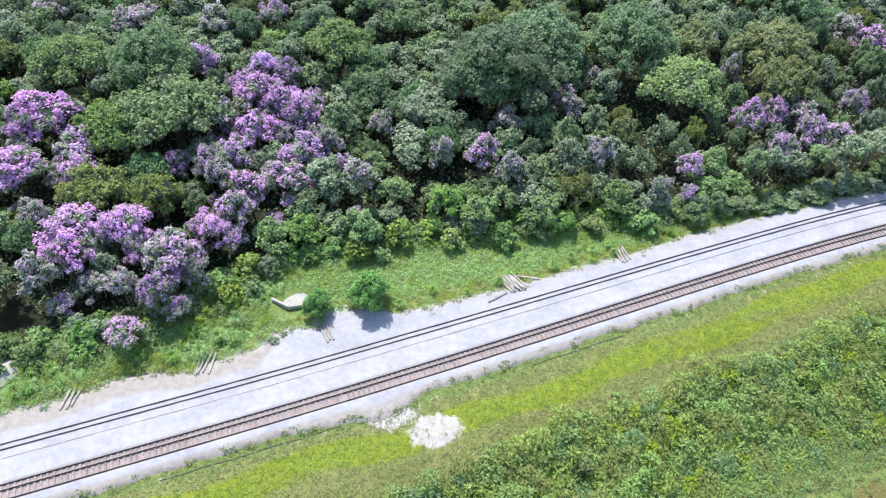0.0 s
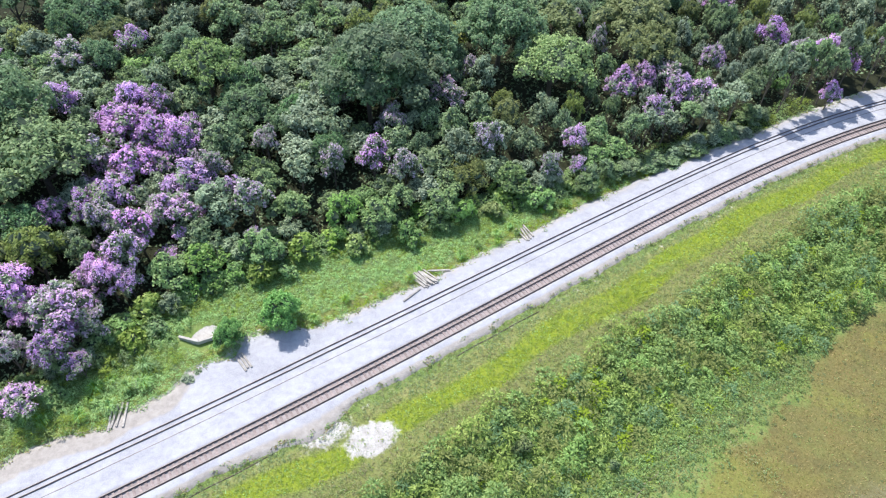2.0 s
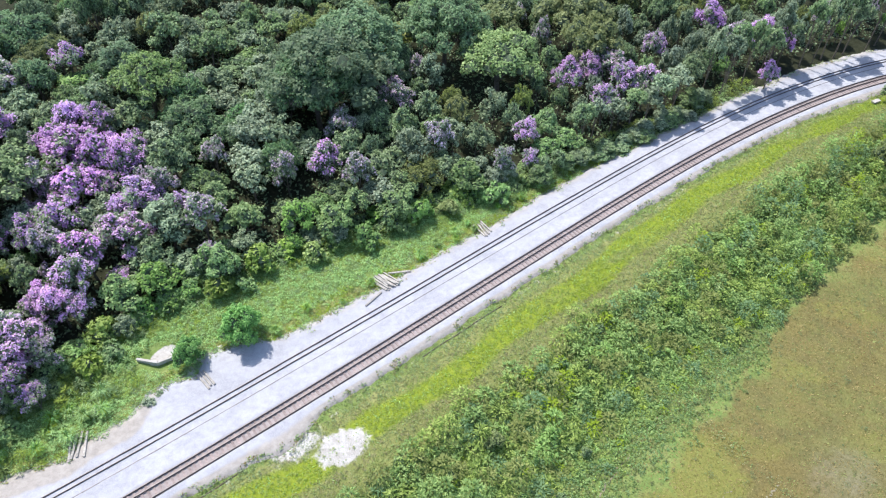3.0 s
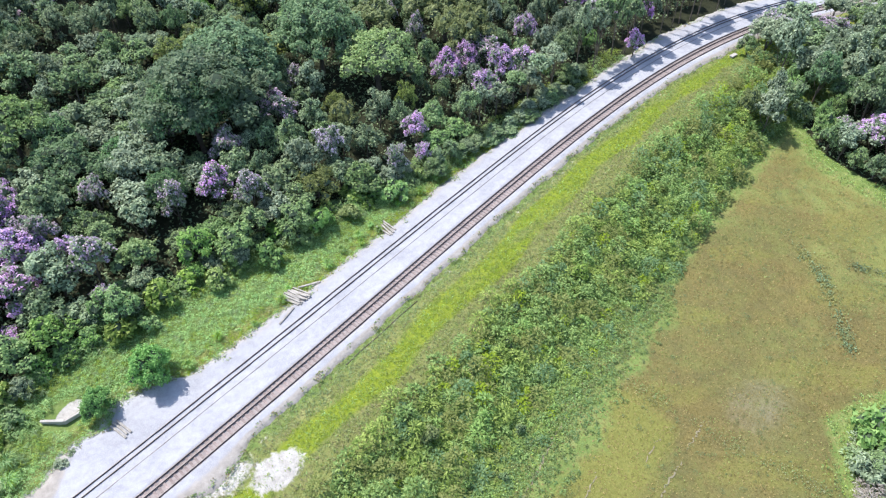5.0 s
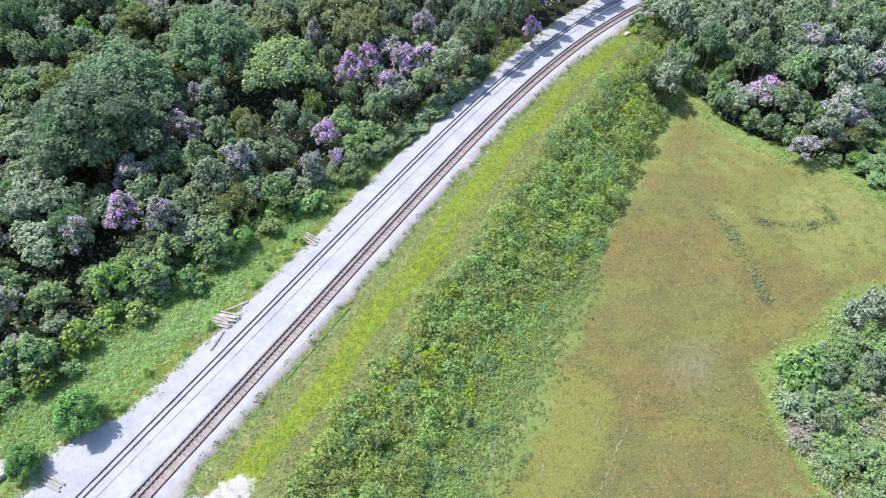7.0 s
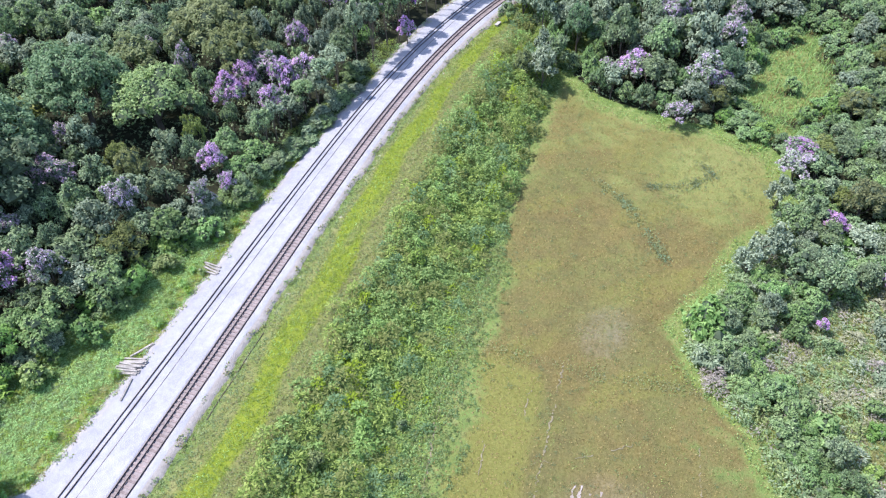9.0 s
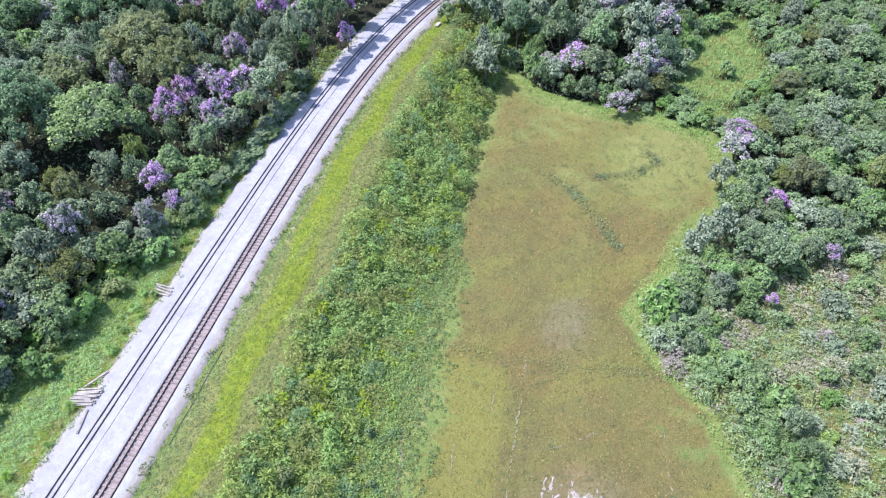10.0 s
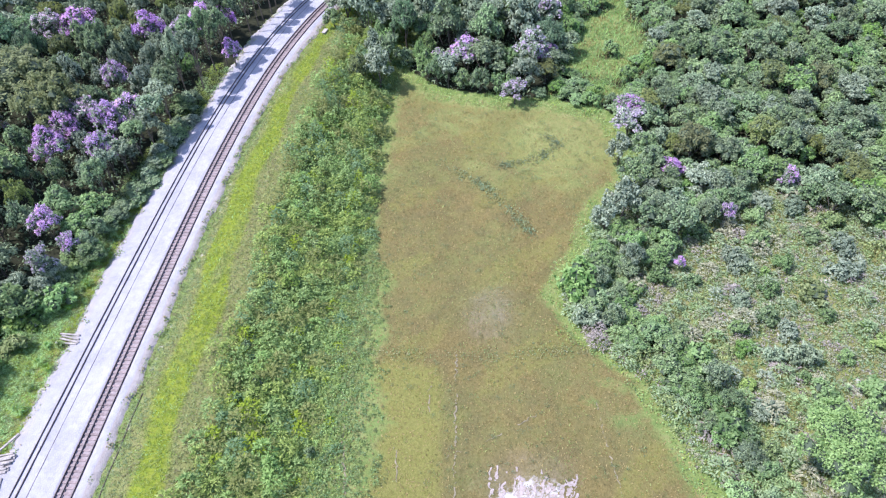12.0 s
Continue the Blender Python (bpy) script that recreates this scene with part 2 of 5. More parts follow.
def on_line(s, o):
    """World x, y at s metres along the near track's centre line and o metres to its left."""
    x, y, th = np.interp(s, S_AXIS, AX_X), np.interp(s, S_AXIS, AX_Y), np.interp(s, S_AXIS, _th)
    return x - np.sin(th) * o, y + np.cos(th) * o


def to_line(x, y):
    """s and o of world points."""
    x, y = np.atleast_1d(np.asarray(x, float)), np.atleast_1d(np.asarray(y, float))
    s_out, o_out = np.empty(len(x)), np.empty(len(x))
    ax, ay, at, asx = AX_X[::2], AX_Y[::2], _th[::2], S_AXIS[::2]
    for a in range(0, len(x), 20000):
        px, py = x[a:a + 20000], y[a:a + 20000]
        j = np.argmin((px[:, None] - ax) ** 2 + (py[:, None] - ay) ** 2, 1)
        dx, dy = px - ax[j], py - ay[j]
        s_out[a:a + 20000] = asx[j] + dx * np.cos(at[j]) + dy * np.sin(at[j])
        o_out[a:a + 20000] = -dx * np.sin(at[j]) + dy * np.cos(at[j])
    return s_out, o_out


def wave(x, y, scale, seed=0):
    """Cheap smooth noise, about -1 to 1."""
    r = np.random.default_rng(seed)
    out = 0
    for k in range(5):
        a, f, p = r.uniform(0, 6.28), r.uniform(0.6, 1.7) / scale, r.uniform(0, 6.28)
        out = out + np.sin((x * np.cos(a) + y * np.sin(a)) * f * 6.28 + p)
    return out / 2.6


def smooth(a, lo, hi):
    t = np.clip((a - lo) / (hi - lo), 0, 1)
    return t * t * (3 - 2 * t)


def height_so(x, y, s, o):
    z = -0.30 + 0.0 * o
    z = z - 2.5 * smooth(-o, 3.5, 24)
    z = z + 0.05 * np.clip(o - 9, 0, 160)
    z = z + 0.04 * np.clip(np.hypot(x - 60, y - 20) - 60, 0, 300) * smooth(-o, 20, 40)
    rough = smooth(abs(o - 2.5), 6.5, 12)
    return z + rough * (0.16 * wave(x, y, 14, 1) + 0.05 * wave(x, y, 3.1, 2))


def height(x, y):
    s, o = to_line(x, y)
    return height_so(np.atleast_1d(x), np.atleast_1d(y), s, o)


FOREST_S = (-200, -66, -58, -51, -41, -32, -23, -14, -6, 2, 13, 26, 45, 80, 300)
FOREST_O = (16.0, 16.0, 18.2, 19.8, 20.4, 19.4, 18.0, 15.4, 13.8, 12.4, 10.2, 8.6, 8.0, 8.2, 9.0)


def forest_edge(s):
    return np.interp(s, FOREST_S, FOREST_O)


STONE_S = (-200, -74, -70, -66, -62, -59, -55, -53, -51, -49, -47, -45, -42, -39, -37.5, -32, -25, -16, -8, 5, 13, 22, 33, 50, 64)
STONE_O = (9.0, 9.0, 9.5, 9.3, 8.3, 8.9, 8.6, 9.9, 10.5, 10.2, 9.6, 11.4, 10.6, 9.4, 8.4, 8.2, 7.6, 7.7, 7.4, 7.7, 7.6, 7.2, 6.8, 7.4, 8.0)


def gravel_left(s):
    w = np.interp(s, STONE_S, STONE_O)
    return w + 0.12 * np.sin(s * 0.81) * np.sin(s * 0.37 + 1) + 0.12 * np.sin(s * 1.9 + 2) * np.sin(s * 0.61) + 0.08 * np.sin(s * 4.3)


def gravel_right(s):
    w = -2.45 - 1.5 * np.exp(-((s + 44) / 3.6) ** 2) - 0.35 * smooth(s, 45, 62)
    return w + 0.22 * np.sin(s * 0.47) * np.sin(s * 0.19 + 2) + 0.16 * np.sin(s * 1.21 + 1) * np.sin(s * 0.37) + 0.07 * np.sin(s * 3.7)


# the mown field, as a ring of corners
FIELD = [(10, 19), (22.3, 24.1), (38.4, 32.4), (53.4, 38.0), (67.5, 44.4), (90.5, 53.4), (87.4, 45.4), (88.0, 35.2), (91.2, 26.7), (91.1, 17.2), (86.0, 12.7),
         (78.4, 10.3), (70.6, 13.0), (62.6, 12.2), (53.8, 13.1), (49.4, 8.2), (47.1, 3.5), (45.7, -0.7), (41.2, -4.2), (36.6, -9.0), (28, -14), (5, -5)]


def inside(x, y, ring):
    x, y = np.atleast_1d(x), np.atleast_1d(y)
    c = np.zeros(len(x), bool)
    for (x0, y0), (x1, y1) in zip(ring, ring[1:] + ring[:1]):
        if y0 != y1:
            c ^= ((y0 > y) != (y1 > y)) & (x < (x1 - x0) * (y - y0) / (y1 - y0) + x0)
    return c


def ring_distance(x, y, ring):
    x, y = np.atleast_1d(x), np.atleast_1d(y)
    d = np.full(len(x), 1e9)
    for (x0, y0), (x1, y1) in zip(ring, ring[1:] + ring[:1]):
        t = np.clip(((x - x0) * (x1 - x0) + (y - y0) * (y1 - y0)) / ((x1 - x0) ** 2 + (y1 - y0) ** 2), 0, 1)
        d = np.minimum(d, np.hypot(x - x0 - t * (x1 - x0), y - y0 - t * (y1 - y0)))
    return np.where(inside(x, y, ring), d, -d)


def blot(x, y, cx, cy, rx, ry, turn=0.0):
    a = radians(turn)
    u, v = (x - cx) * np.cos(a) + (y - cy) * np.sin(a), -(x - cx) * np.sin(a) + (y - cy) * np.cos(a)
    return np.clip(1.5 - np.hypot(u / rx, v / ry), 0, 1)


def in_glade(x, y):
    """Weight of the long grass glade in the woods past the field."""
    return np.clip(blot(x, y, 114, 23, 17, 6.5, 14) + 0.35 * wave(x, y, 9, 69) - 0.1, 0, 1)


def lime_line(s):
    """Offset of the middle of the bright yellow-green band of grass."""
    return np.interp(s, (-80, -48, -33, -18, -7, 1, 16, 26, 37, 48, 62), (-6.6, -6.6, -7.2, -6.9, -6.5, -6.9, -5.4, -5.6, -5.2, -4.4, -4.6)) + 0.45 * np.sin(s * 0.33)


# ------------------------------------------------------------------ ground, one sheet to the horizon
def axis(lo, hi, step):
    mid = np.arange(lo, hi + 0.01, step)
    far = np.array([6, 15, 30, 55, 90, 140, 220, 400, 800, 1500, 2600.0])
    return np.concatenate([lo - far[::-1], mid, hi + far])


gx, gy = np.meshgrid(axis(-62, 130, 0.75), axis(-34, 112, 0.75))
nx, ny = gx.shape[1], gx.shape[0]
gx, gy = gx.ravel(), gy.ravel()
gs, go = to_line(gx, gy)
gz = height_so(gx, gy, gs, go)
ids = np.arange(nx * ny).reshape(ny, nx)
quads = np.stack([ids[:-1, :-1], ids[:-1, 1:], ids[1:, 1:], ids[1:, :-1]], -1).reshape(-1, 4)
ground_mesh = mesh_of("ground", np.stack([gx, gy, gz], -1), quads, [GROUND], smooth=True)
zone = np.zeros((len(gx), 4))
in_field = ring_distance(gx, gy, FIELD)
sx, sy = on_line(-39.0, -7.1)
zone[:, 0] = np.maximum.reduce([
    0.9 * blot(gx, gy, sx, sy, 3.0, 1.9, 15), 0.62 * blot(gx, gy, *on_line(-42.5, -4.4), 3.6, 1.9, 20), 0.75 * blot(gx, gy, *on_line(-45, 10.8), 3.2, 1.5, 25),
    0.8 * blot(gx, gy, -47.6, 40.4, 3.0, 2.2, 20), blot(gx, gy, -17.7, 51.6, 1.7, 0.8, 30),
    0.52 * blot(gx, gy, 55.0, -21.9, 3.0, 1.6, -30), 0.46 * blot(gx, gy, 59, -14.6, 4.5, 1.8, -40), 0.46 * blot(gx, gy, 67.3, -16.8, 4.0, 1.5, -20),
    0.72 * smooth(-abs(go - gravel_left(gs) - 0.2), -1.0, -0.2), 0.36 * smooth(-abs(go + 3.4), -1.1, -0.2),
    0.56 * blot(gx, gy, 28.9, 6.1, 4.6, 2.2, -56),
])
zone[:, 1] = smooth(in_field, -1.0, 2.2) * (1 - 0.36 * blot(gx, gy, 84, 21, 8, 7)) * (1 - 0.34 * smooth(wave(gx, gy, 17, 61), -0.3, 1.0) * smooth(wave(gx, gy, 5, 68), -0.8, 0.6))
zone[:, 1] = np.maximum(zone[:, 1], 0.36 * smooth(ring_distance(gx, gy, [(36, -10), (50, 4), (62, 8), (72, 8), (82, 2), (88, -10), (92, -40), (25, -40)]), 0, 3))
zone[:, 1] *= 1 - 0.3 * smooth(-in_field, -9, -2) * (gx < 45)
zone[:, 1] *= 1 - 0.42 * smooth(gx + 6 * wave(gx, gy, 12, 72), 50, 80)
margin = (0.25 + 0.75 * smooth(-go + 1.2 * wave(gx, gy, 8, 73), 25.5, 30.5))
zone[:, 1] *= np.where(go > -40, margin + (1 - margin) * smooth(gs, 2, 18), 1)
lime = np.exp(-((go - lime_line(gs)) / 1.75) ** 4) * (0.95 + 0.45 * wave(gs, go * 4, 17, 62))
verge = (go < -2) & (go > -12)
zone[:, 2] = np.where(verge, (0.42 + 0.55 * lime) * (0.45 + 0.55 * smooth(-go, 3.2, 4.4)), 0.22 * smooth(in_field, -3.5, -0.5) + 0.3 * smooth(in_field, -0.5, 3) * smooth(gx, 45, 70))
zone[:, 1] = np.where(verge, np.maximum(zone[:, 1], 0.3 * np.maximum(smooth(-go, 6.6, 8.6), 1 - smooth(-go, 3.4, 4.6)) * smooth(wave(gs, go * 4, 22, 66), -0.8, 0.3)), zone[:, 1])
zone[:, 2] = np.maximum.reduce([zone[:, 2], 0.3 * in_glade(gx, gy), 0.4 * smooth(ring_distance(gx, gy, [(36, -10), (50, 4), (62, 8), (72, 8), (82, 2), (88, -10), (92, -40), (25, -40)]), 0, 3)])
zone[:, 2] = np.where(go > 5, 0.62 * (1 - smooth(go - gravel_left(gs), 1.0, 3.2)), zone[:, 2])
# woods, curve edge and shrub gaps all take the floor colour with painted shade
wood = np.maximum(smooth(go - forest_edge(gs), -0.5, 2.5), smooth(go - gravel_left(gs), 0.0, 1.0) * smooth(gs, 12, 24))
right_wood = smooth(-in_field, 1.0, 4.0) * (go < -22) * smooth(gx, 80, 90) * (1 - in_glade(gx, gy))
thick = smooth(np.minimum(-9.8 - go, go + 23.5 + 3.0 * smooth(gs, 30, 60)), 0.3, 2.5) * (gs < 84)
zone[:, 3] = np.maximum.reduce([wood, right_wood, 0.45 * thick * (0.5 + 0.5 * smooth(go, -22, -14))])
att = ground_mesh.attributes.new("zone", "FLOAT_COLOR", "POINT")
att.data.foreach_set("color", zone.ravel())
# where the field is worn grey, and where it is greener
worn_zone = np.zeros((len(gx), 4))
scrub_soil = smooth(ring_distance(gx, gy, [(36, -10), (50, 4), (62, 8), (72, 8), (82, 2), (88, -10), (92, -40), (25, -40)]), 0, 3)
worn_zone[:, 0] = np.maximum.reduce([0.5 * blot(gx, gy, 48.1, 18.3, 6.0, 4.4, 20), 0.5 * blot(gx, gy, 30, 6.5, 6.5, 4.5, -56), scrub_soil * (0.5 + 0.3 * wave(gx, gy, 11, 89))])
west = ring_distance(gx, gy, [(37.1, 29.6), (40.5, 19.4), (18, 9.4), (8, 16), (21.3, 22.6), (33.5, 29.6)])
worn_zone[:, 1] = np.maximum.reduce([0.75 * smooth(west, -0.5, 2.5), 0.7 * smooth(blot(gx, gy, 82, 22, 8, 7) + 0.3 * wave(gx, gy, 7, 87), 0.2, 0.8), 0.5 * smooth(wave(gx, gy, 13, 88), 0.2, 0.9), 0.5 * smooth(gx + 8 * wave(gx, gy, 12, 98), 62, 84)])
att = ground_mesh.attributes.new("worn", "FLOAT_COLOR", "POINT")
att.data.foreach_set("color", worn_zone.ravel())
ground = tagged(new("ground", ground_mesh), "rough grass, mown brown field and leafy woodland floor darkened to look shaded", "ground", kind="structure")

# ------------------------------------------------------------------ ballast bed
ss = np.arange(-170.0, 150.0, 0.6)
lo, hi = gravel_right(ss), gravel_left(ss)
prof = [lo - 0.55, lo, lo * 0.6 - 1.5 * 0.4]
prof += [np.full(len(ss), o) for o in (-1.5, -1.25, -1.05, -0.92, -0.6, -0.2, 0.2, 0.6, 0.92, 1.05, 1.25, 1.5)]
prof += [1.5 + (hi - 1.5) * w for w in np.linspace(0.07, 1, 15)] + [hi + 0.6]
bo = np.array(prof)
bs = np.broadcast_to(ss, bo.shape)
bx, by = on_line(bs.ravel(), bo.ravel())
bz = 0.095 * smooth(abs(bo), 0.85, 1.06) * smooth(2.2 - abs(bo), 0, 0.9) - 0.035 * smooth(0.95 - abs(bo), 0, 0.1)
bz[0], bz[-1] = -0.62, -0.42
bz[1] += -0.12
bz[-2] -= 0.05
bz[2:-2] += 0.025 * np.sin(bo[2:-2] * 3.1 + bs[2:-2] * 0.7) * np.sin(bs[2:-2] * 1.3 - bo[2:-2])
ids = np.arange(bo.size).reshape(bo.shape)
quads = np.stack([ids[:-1, :-1], ids[:-1, 1:], ids[1:, 1:], ids[1:, :-1]], -1).reshape(-1, 4)
bed_mesh = mesh_of("ballast_bed", np.stack([bx, by, bz.ravel()], -1), quads, [BALLAST], smooth=True)
bzone = np.zeros((bo.size, 4))
bzone[:, 0] = (smooth(bo - (gravel_left(bs) - 1.1 - 1.0 * smooth(-bs, 48, 56)), -1.0, 0.8) * (1 - 0.8 * np.exp(-((bs + 46) / 7) ** 2)) * (0.5 + 0.5 * smooth(-bs, 46, 54))).ravel()
bzone[:, 0] = np.maximum(bzone[:, 0], 0.85 * smooth(-(bo + 1.45), -0.15, 0.6).ravel())
bzone[:, 1] = smooth(1.25 - abs(bo), 0, 0.45).ravel() * 0.8
att = bed_mesh.attributes.new("zone", "FLOAT_COLOR", "POINT")
att.data.foreach_set("color", bzone.ravel())
tagged(new("ballast_bed", bed_mesh), "wide bed of white crushed stone under two tracks", "ballast", kind="structure")


# ------------------------------------------------------------------ tracks
RAIL_PROFILE = [(-0.055, 0.0), (-0.055, 0.02), (-0.012, 0.035), (-0.012, 0.115), (-0.036, 0.125), (-0.036, 0.155), (0.036, 0.155), (0.036, 0.125), (0.012, 0.115), (0.012, 0.035), (0.055, 0.02), (0.055, 0.0)]


def rail_mesh(offset, z0, far=False, s0=-165.0, s1=148.0):
    s = np.arange(s0, s1, 1.5)
    V = []
    for po, pz in RAIL_PROFILE:
        x, y = on_line(s, offset + po + (far_offset(s) if far else 0.0))
        V.append(np.stack([x, y, np.full(len(s), z0 + pz)], -1))
    V = np.array(V)
    k, n = V.shape[:2]
    idx = np.arange(k * n).reshape(k, n)
    F = [(idx[i, j], idx[i, j + 1], idx[(i + 1) % k, j + 1], idx[(i + 1) % k, j]) for i in range(k) for j in range(n - 1)]
    index = [int(i == 5) for i in range(k) for j in range(n - 1)]
    return mesh_of("rail", V.reshape(-1, 3), F, [RAIL, RAIL_HEAD], index)


def bevelled_box(lx, ly, lz, bevel, z0=0.0):
    bm = bmesh.new()
    bmesh.ops.create_cube(bm, size=1.0)
    bmesh.ops.scale(bm, vec=(lx, ly, lz), verts=bm.verts)
    bmesh.ops.translate(bm, vec=(0, 0, z0 + lz / 2), verts=bm.verts)
    bmesh.ops.bevel(bm, geom=bm.edges[:], offset=bevel, segments=1, affect="EDGES")
    return bm




def far_offset(s):
    """Distance of the far track's centre from the near one's; the tracks draw together round the curve."""
    return np.interp(s, (-60, -38, 8, 60), (4.58, 4.58, 4.2, 4.12))


near_track = tagged(new("railway_track"), "dual-gauge track with three rusty rails on wooden sleepers", "railway track", "railway tracks")
far_track = tagged(new("railway_track"), "dual-gauge track with three rails, its sleepers buried in white stone", "railway track", "railway tracks")
for far, z0, track in ((False, 0.045, near_track), (True, -0.005, far_track)):
    for o, sunk in ((0.835, 0.0), (0.215, 0.0), (-0.835, 0.0 if track is near_track else 0.125)):
        part("rail", rail_mesh(o, z0 - sunk, far), RAIL, track)

# ------------------------------------------------------------------ plants
def leaf_cloud(rng, pos, nrm, size, aspect=0.75):
    """Pointed leaf sprays at pos, facing nrm: vertices and triangles."""
    n = len(pos)
    nrm = nrm / np.linalg.norm(nrm, axis=1, keepdims=True)
    a = np.cross(nrm, rng.normal(size=(n, 3)))
    a /= np.linalg.norm(a, axis=1, keepdims=True) + 1e-9
    c = np.cross(nrm, a)
    size = np.asarray(size)[:, None] * rng.uniform(0.65, 1.35, (n, 1))
    w = size * aspect * rng.uniform(0.7, 1.2, (n, 1))
    V = np.stack([pos - a * size * 0.4 - c * w * 0.5, pos - a * size * 0.4 + c * w * 0.5, pos + a * size * 0.6 - nrm * size * 0.15], 1)
    return V.reshape(-1, 3), np.arange(3 * n).reshape(n, 3)


# inner body of a lobe: an eight-sided lump, its dark colour painted as shade
CORE_V = np.array([(1, 0, 0), (-1, 0, 0), (0, 1, 0), (0, -1, 0), (0, 0, 1), (0, 0, -1)], float)
CORE_F = np.array([(0, 2, 4), (2, 1, 4), (1, 3, 4), (3, 0, 4), (2, 0, 5), (1, 2, 5), (3, 1, 5), (0, 3, 5)])


def lobes_for(rng, radius, depth, base, count, lobe):
    """Lobes of a crown: centres and radii, thick on top, uneven at the rim."""
    out = [(np.array([0, 0, base + depth * 0.55]), radius * 0.6)]
    for k in range(count):
        a = 2.4 * k + rng.uniform(-0.5, 0.5)
        q = math.sqrt((k + 0.6) / count) * rng.uniform(0.75, 1.08)
        z = base + depth * (0.35 + 0.5 * (1 - q * q) + rng.uniform(-0.22, 0.2))
        out.append((np.array([math.cos(a) * q * radius, math.sin(a) * q * radius, z]), lobe * rng.uniform(0.7, 1.2)))
    return out


def crown_mesh(seed, radius, depth, base, count, lobe, leaves, size, leaf, petal=None, bloom=0.0, bloom_lobes=0.0):
    rng = np.random.default_rng(seed)
    lobes = lobes_for(rng, radius, depth, base, count, lobe)
    cs, rs = np.array([l[0] for l in lobes]), np.array([l[1] for l in lobes])
    tufts = rng.normal(size=(len(lobes), 11, 3))
    tufts[:, :, 2] = abs(tufts[:, :, 2]) * 1.1 - 0.25
    tufts /= np.linalg.norm(tufts, axis=2, keepdims=True)
    flowering = rng.random((len(lobes), 11)) < bloom_lobes * (0.35 + 0.65 * (rng.random((len(lobes), 1)) < 0.75))
    pick = rng.choice(len(lobes), leaves * 3, p=rs ** 2 / (rs ** 2).sum())
    tuft = rng.integers(11, size=leaves * 3)
    off = rng.normal(size=(leaves * 3, 3)) * 0.27
    off[rng.random(len(off)) < 0.22] *= 3.0
    d = tufts[pick, tuft] + off
    d /= np.linalg.norm(d, axis=1, keepdims=True)
    out = 1.16 - 1.1 * np.clip((off ** 2).sum(1), 0, 0.32) + 0.10 * np.sin(pick * 1.7 + tuft * 2.9)
    p = cs[pick] + d * (rs[pick] * rng.uniform(0.84, 1.06, len(pick)) * out)[:, None] * np.array([1, 1, 0.9])
    keep = np.ones(len(p), bool)
    for i in range(len(lobes)):
        keep &= ~((np.linalg.norm((p - cs[i]) / [1, 1, 0.85], axis=1) < rs[i] * 0.78) & (pick != i))
    p, d, pick, tuft = p[keep][:leaves], d[keep][:leaves], pick[keep][:leaves], tuft[keep][:leaves]
    nrm = d * 0.6 + np.array([0, 0, 0.55]) + rng.normal(size=d.shape) * 0.38
    V, F = leaf_cloud(rng, p, nrm, np.full(len(p), size))
    index = np.zeros(len(p), int)
    if petal is not None:
        chance = np.where(flowering[pick, tuft], bloom, bloom * 0.1) * smooth(d[:, 2], -0.5, 0.3)
        index[rng.random(len(p)) < chance] = 1
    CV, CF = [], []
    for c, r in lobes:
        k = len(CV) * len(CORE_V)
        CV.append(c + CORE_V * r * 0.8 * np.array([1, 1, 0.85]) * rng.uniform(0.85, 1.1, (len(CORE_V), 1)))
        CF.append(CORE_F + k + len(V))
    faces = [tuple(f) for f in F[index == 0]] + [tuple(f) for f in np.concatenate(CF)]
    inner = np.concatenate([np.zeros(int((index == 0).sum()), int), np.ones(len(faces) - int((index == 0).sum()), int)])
    crown = mesh_of("crown", np.concatenate([V, *CV]), faces, [leaf, INNER_SHADE], inner)
    if petal is None:
        return crown, None
    petals = V.reshape(-1, 3, 3)[index == 1].reshape(-1, 3)
    return crown, mesh_of("blossom", petals, np.arange(len(petals)).reshape(-1, 3), [petal])


def trunk_mesh(seed, radius, base, depth, thick):
    rng = np.random.default_rng(seed + 500)
    V, F = tube([(0, 0, -0.4), (0.05, 0, 0.3), (rng.uniform(-0.2, 0.2), rng.uniform(-0.2, 0.2), base * 0.6), (rng.uniform(-0.4, 0.4), rng.uniform(-0.4, 0.4), base + depth * 0.5)],
                [thick * 1.5, thick, thick * 0.8, thick * 0.3], 6)
    for k in range(3):
        a = k * 2.1 + rng.uniform(0, 0.6)
        q = radius * rng.uniform(0.45, 0.75)
        v, f = tube([(0, 0, base * 0.55), (math.cos(a) * q * 0.5, math.sin(a) * q * 0.5, base * 0.95), (math.cos(a) * q, math.sin(a) * q, base + depth * 0.45)], [thick * 0.5, thick * 0.35, thick * 0.12], 4)
        F += [tuple(i + len(V) for i in g) for g in f]
        V += v
    return mesh_of("trunk", V, F, [BARK], smooth=True)


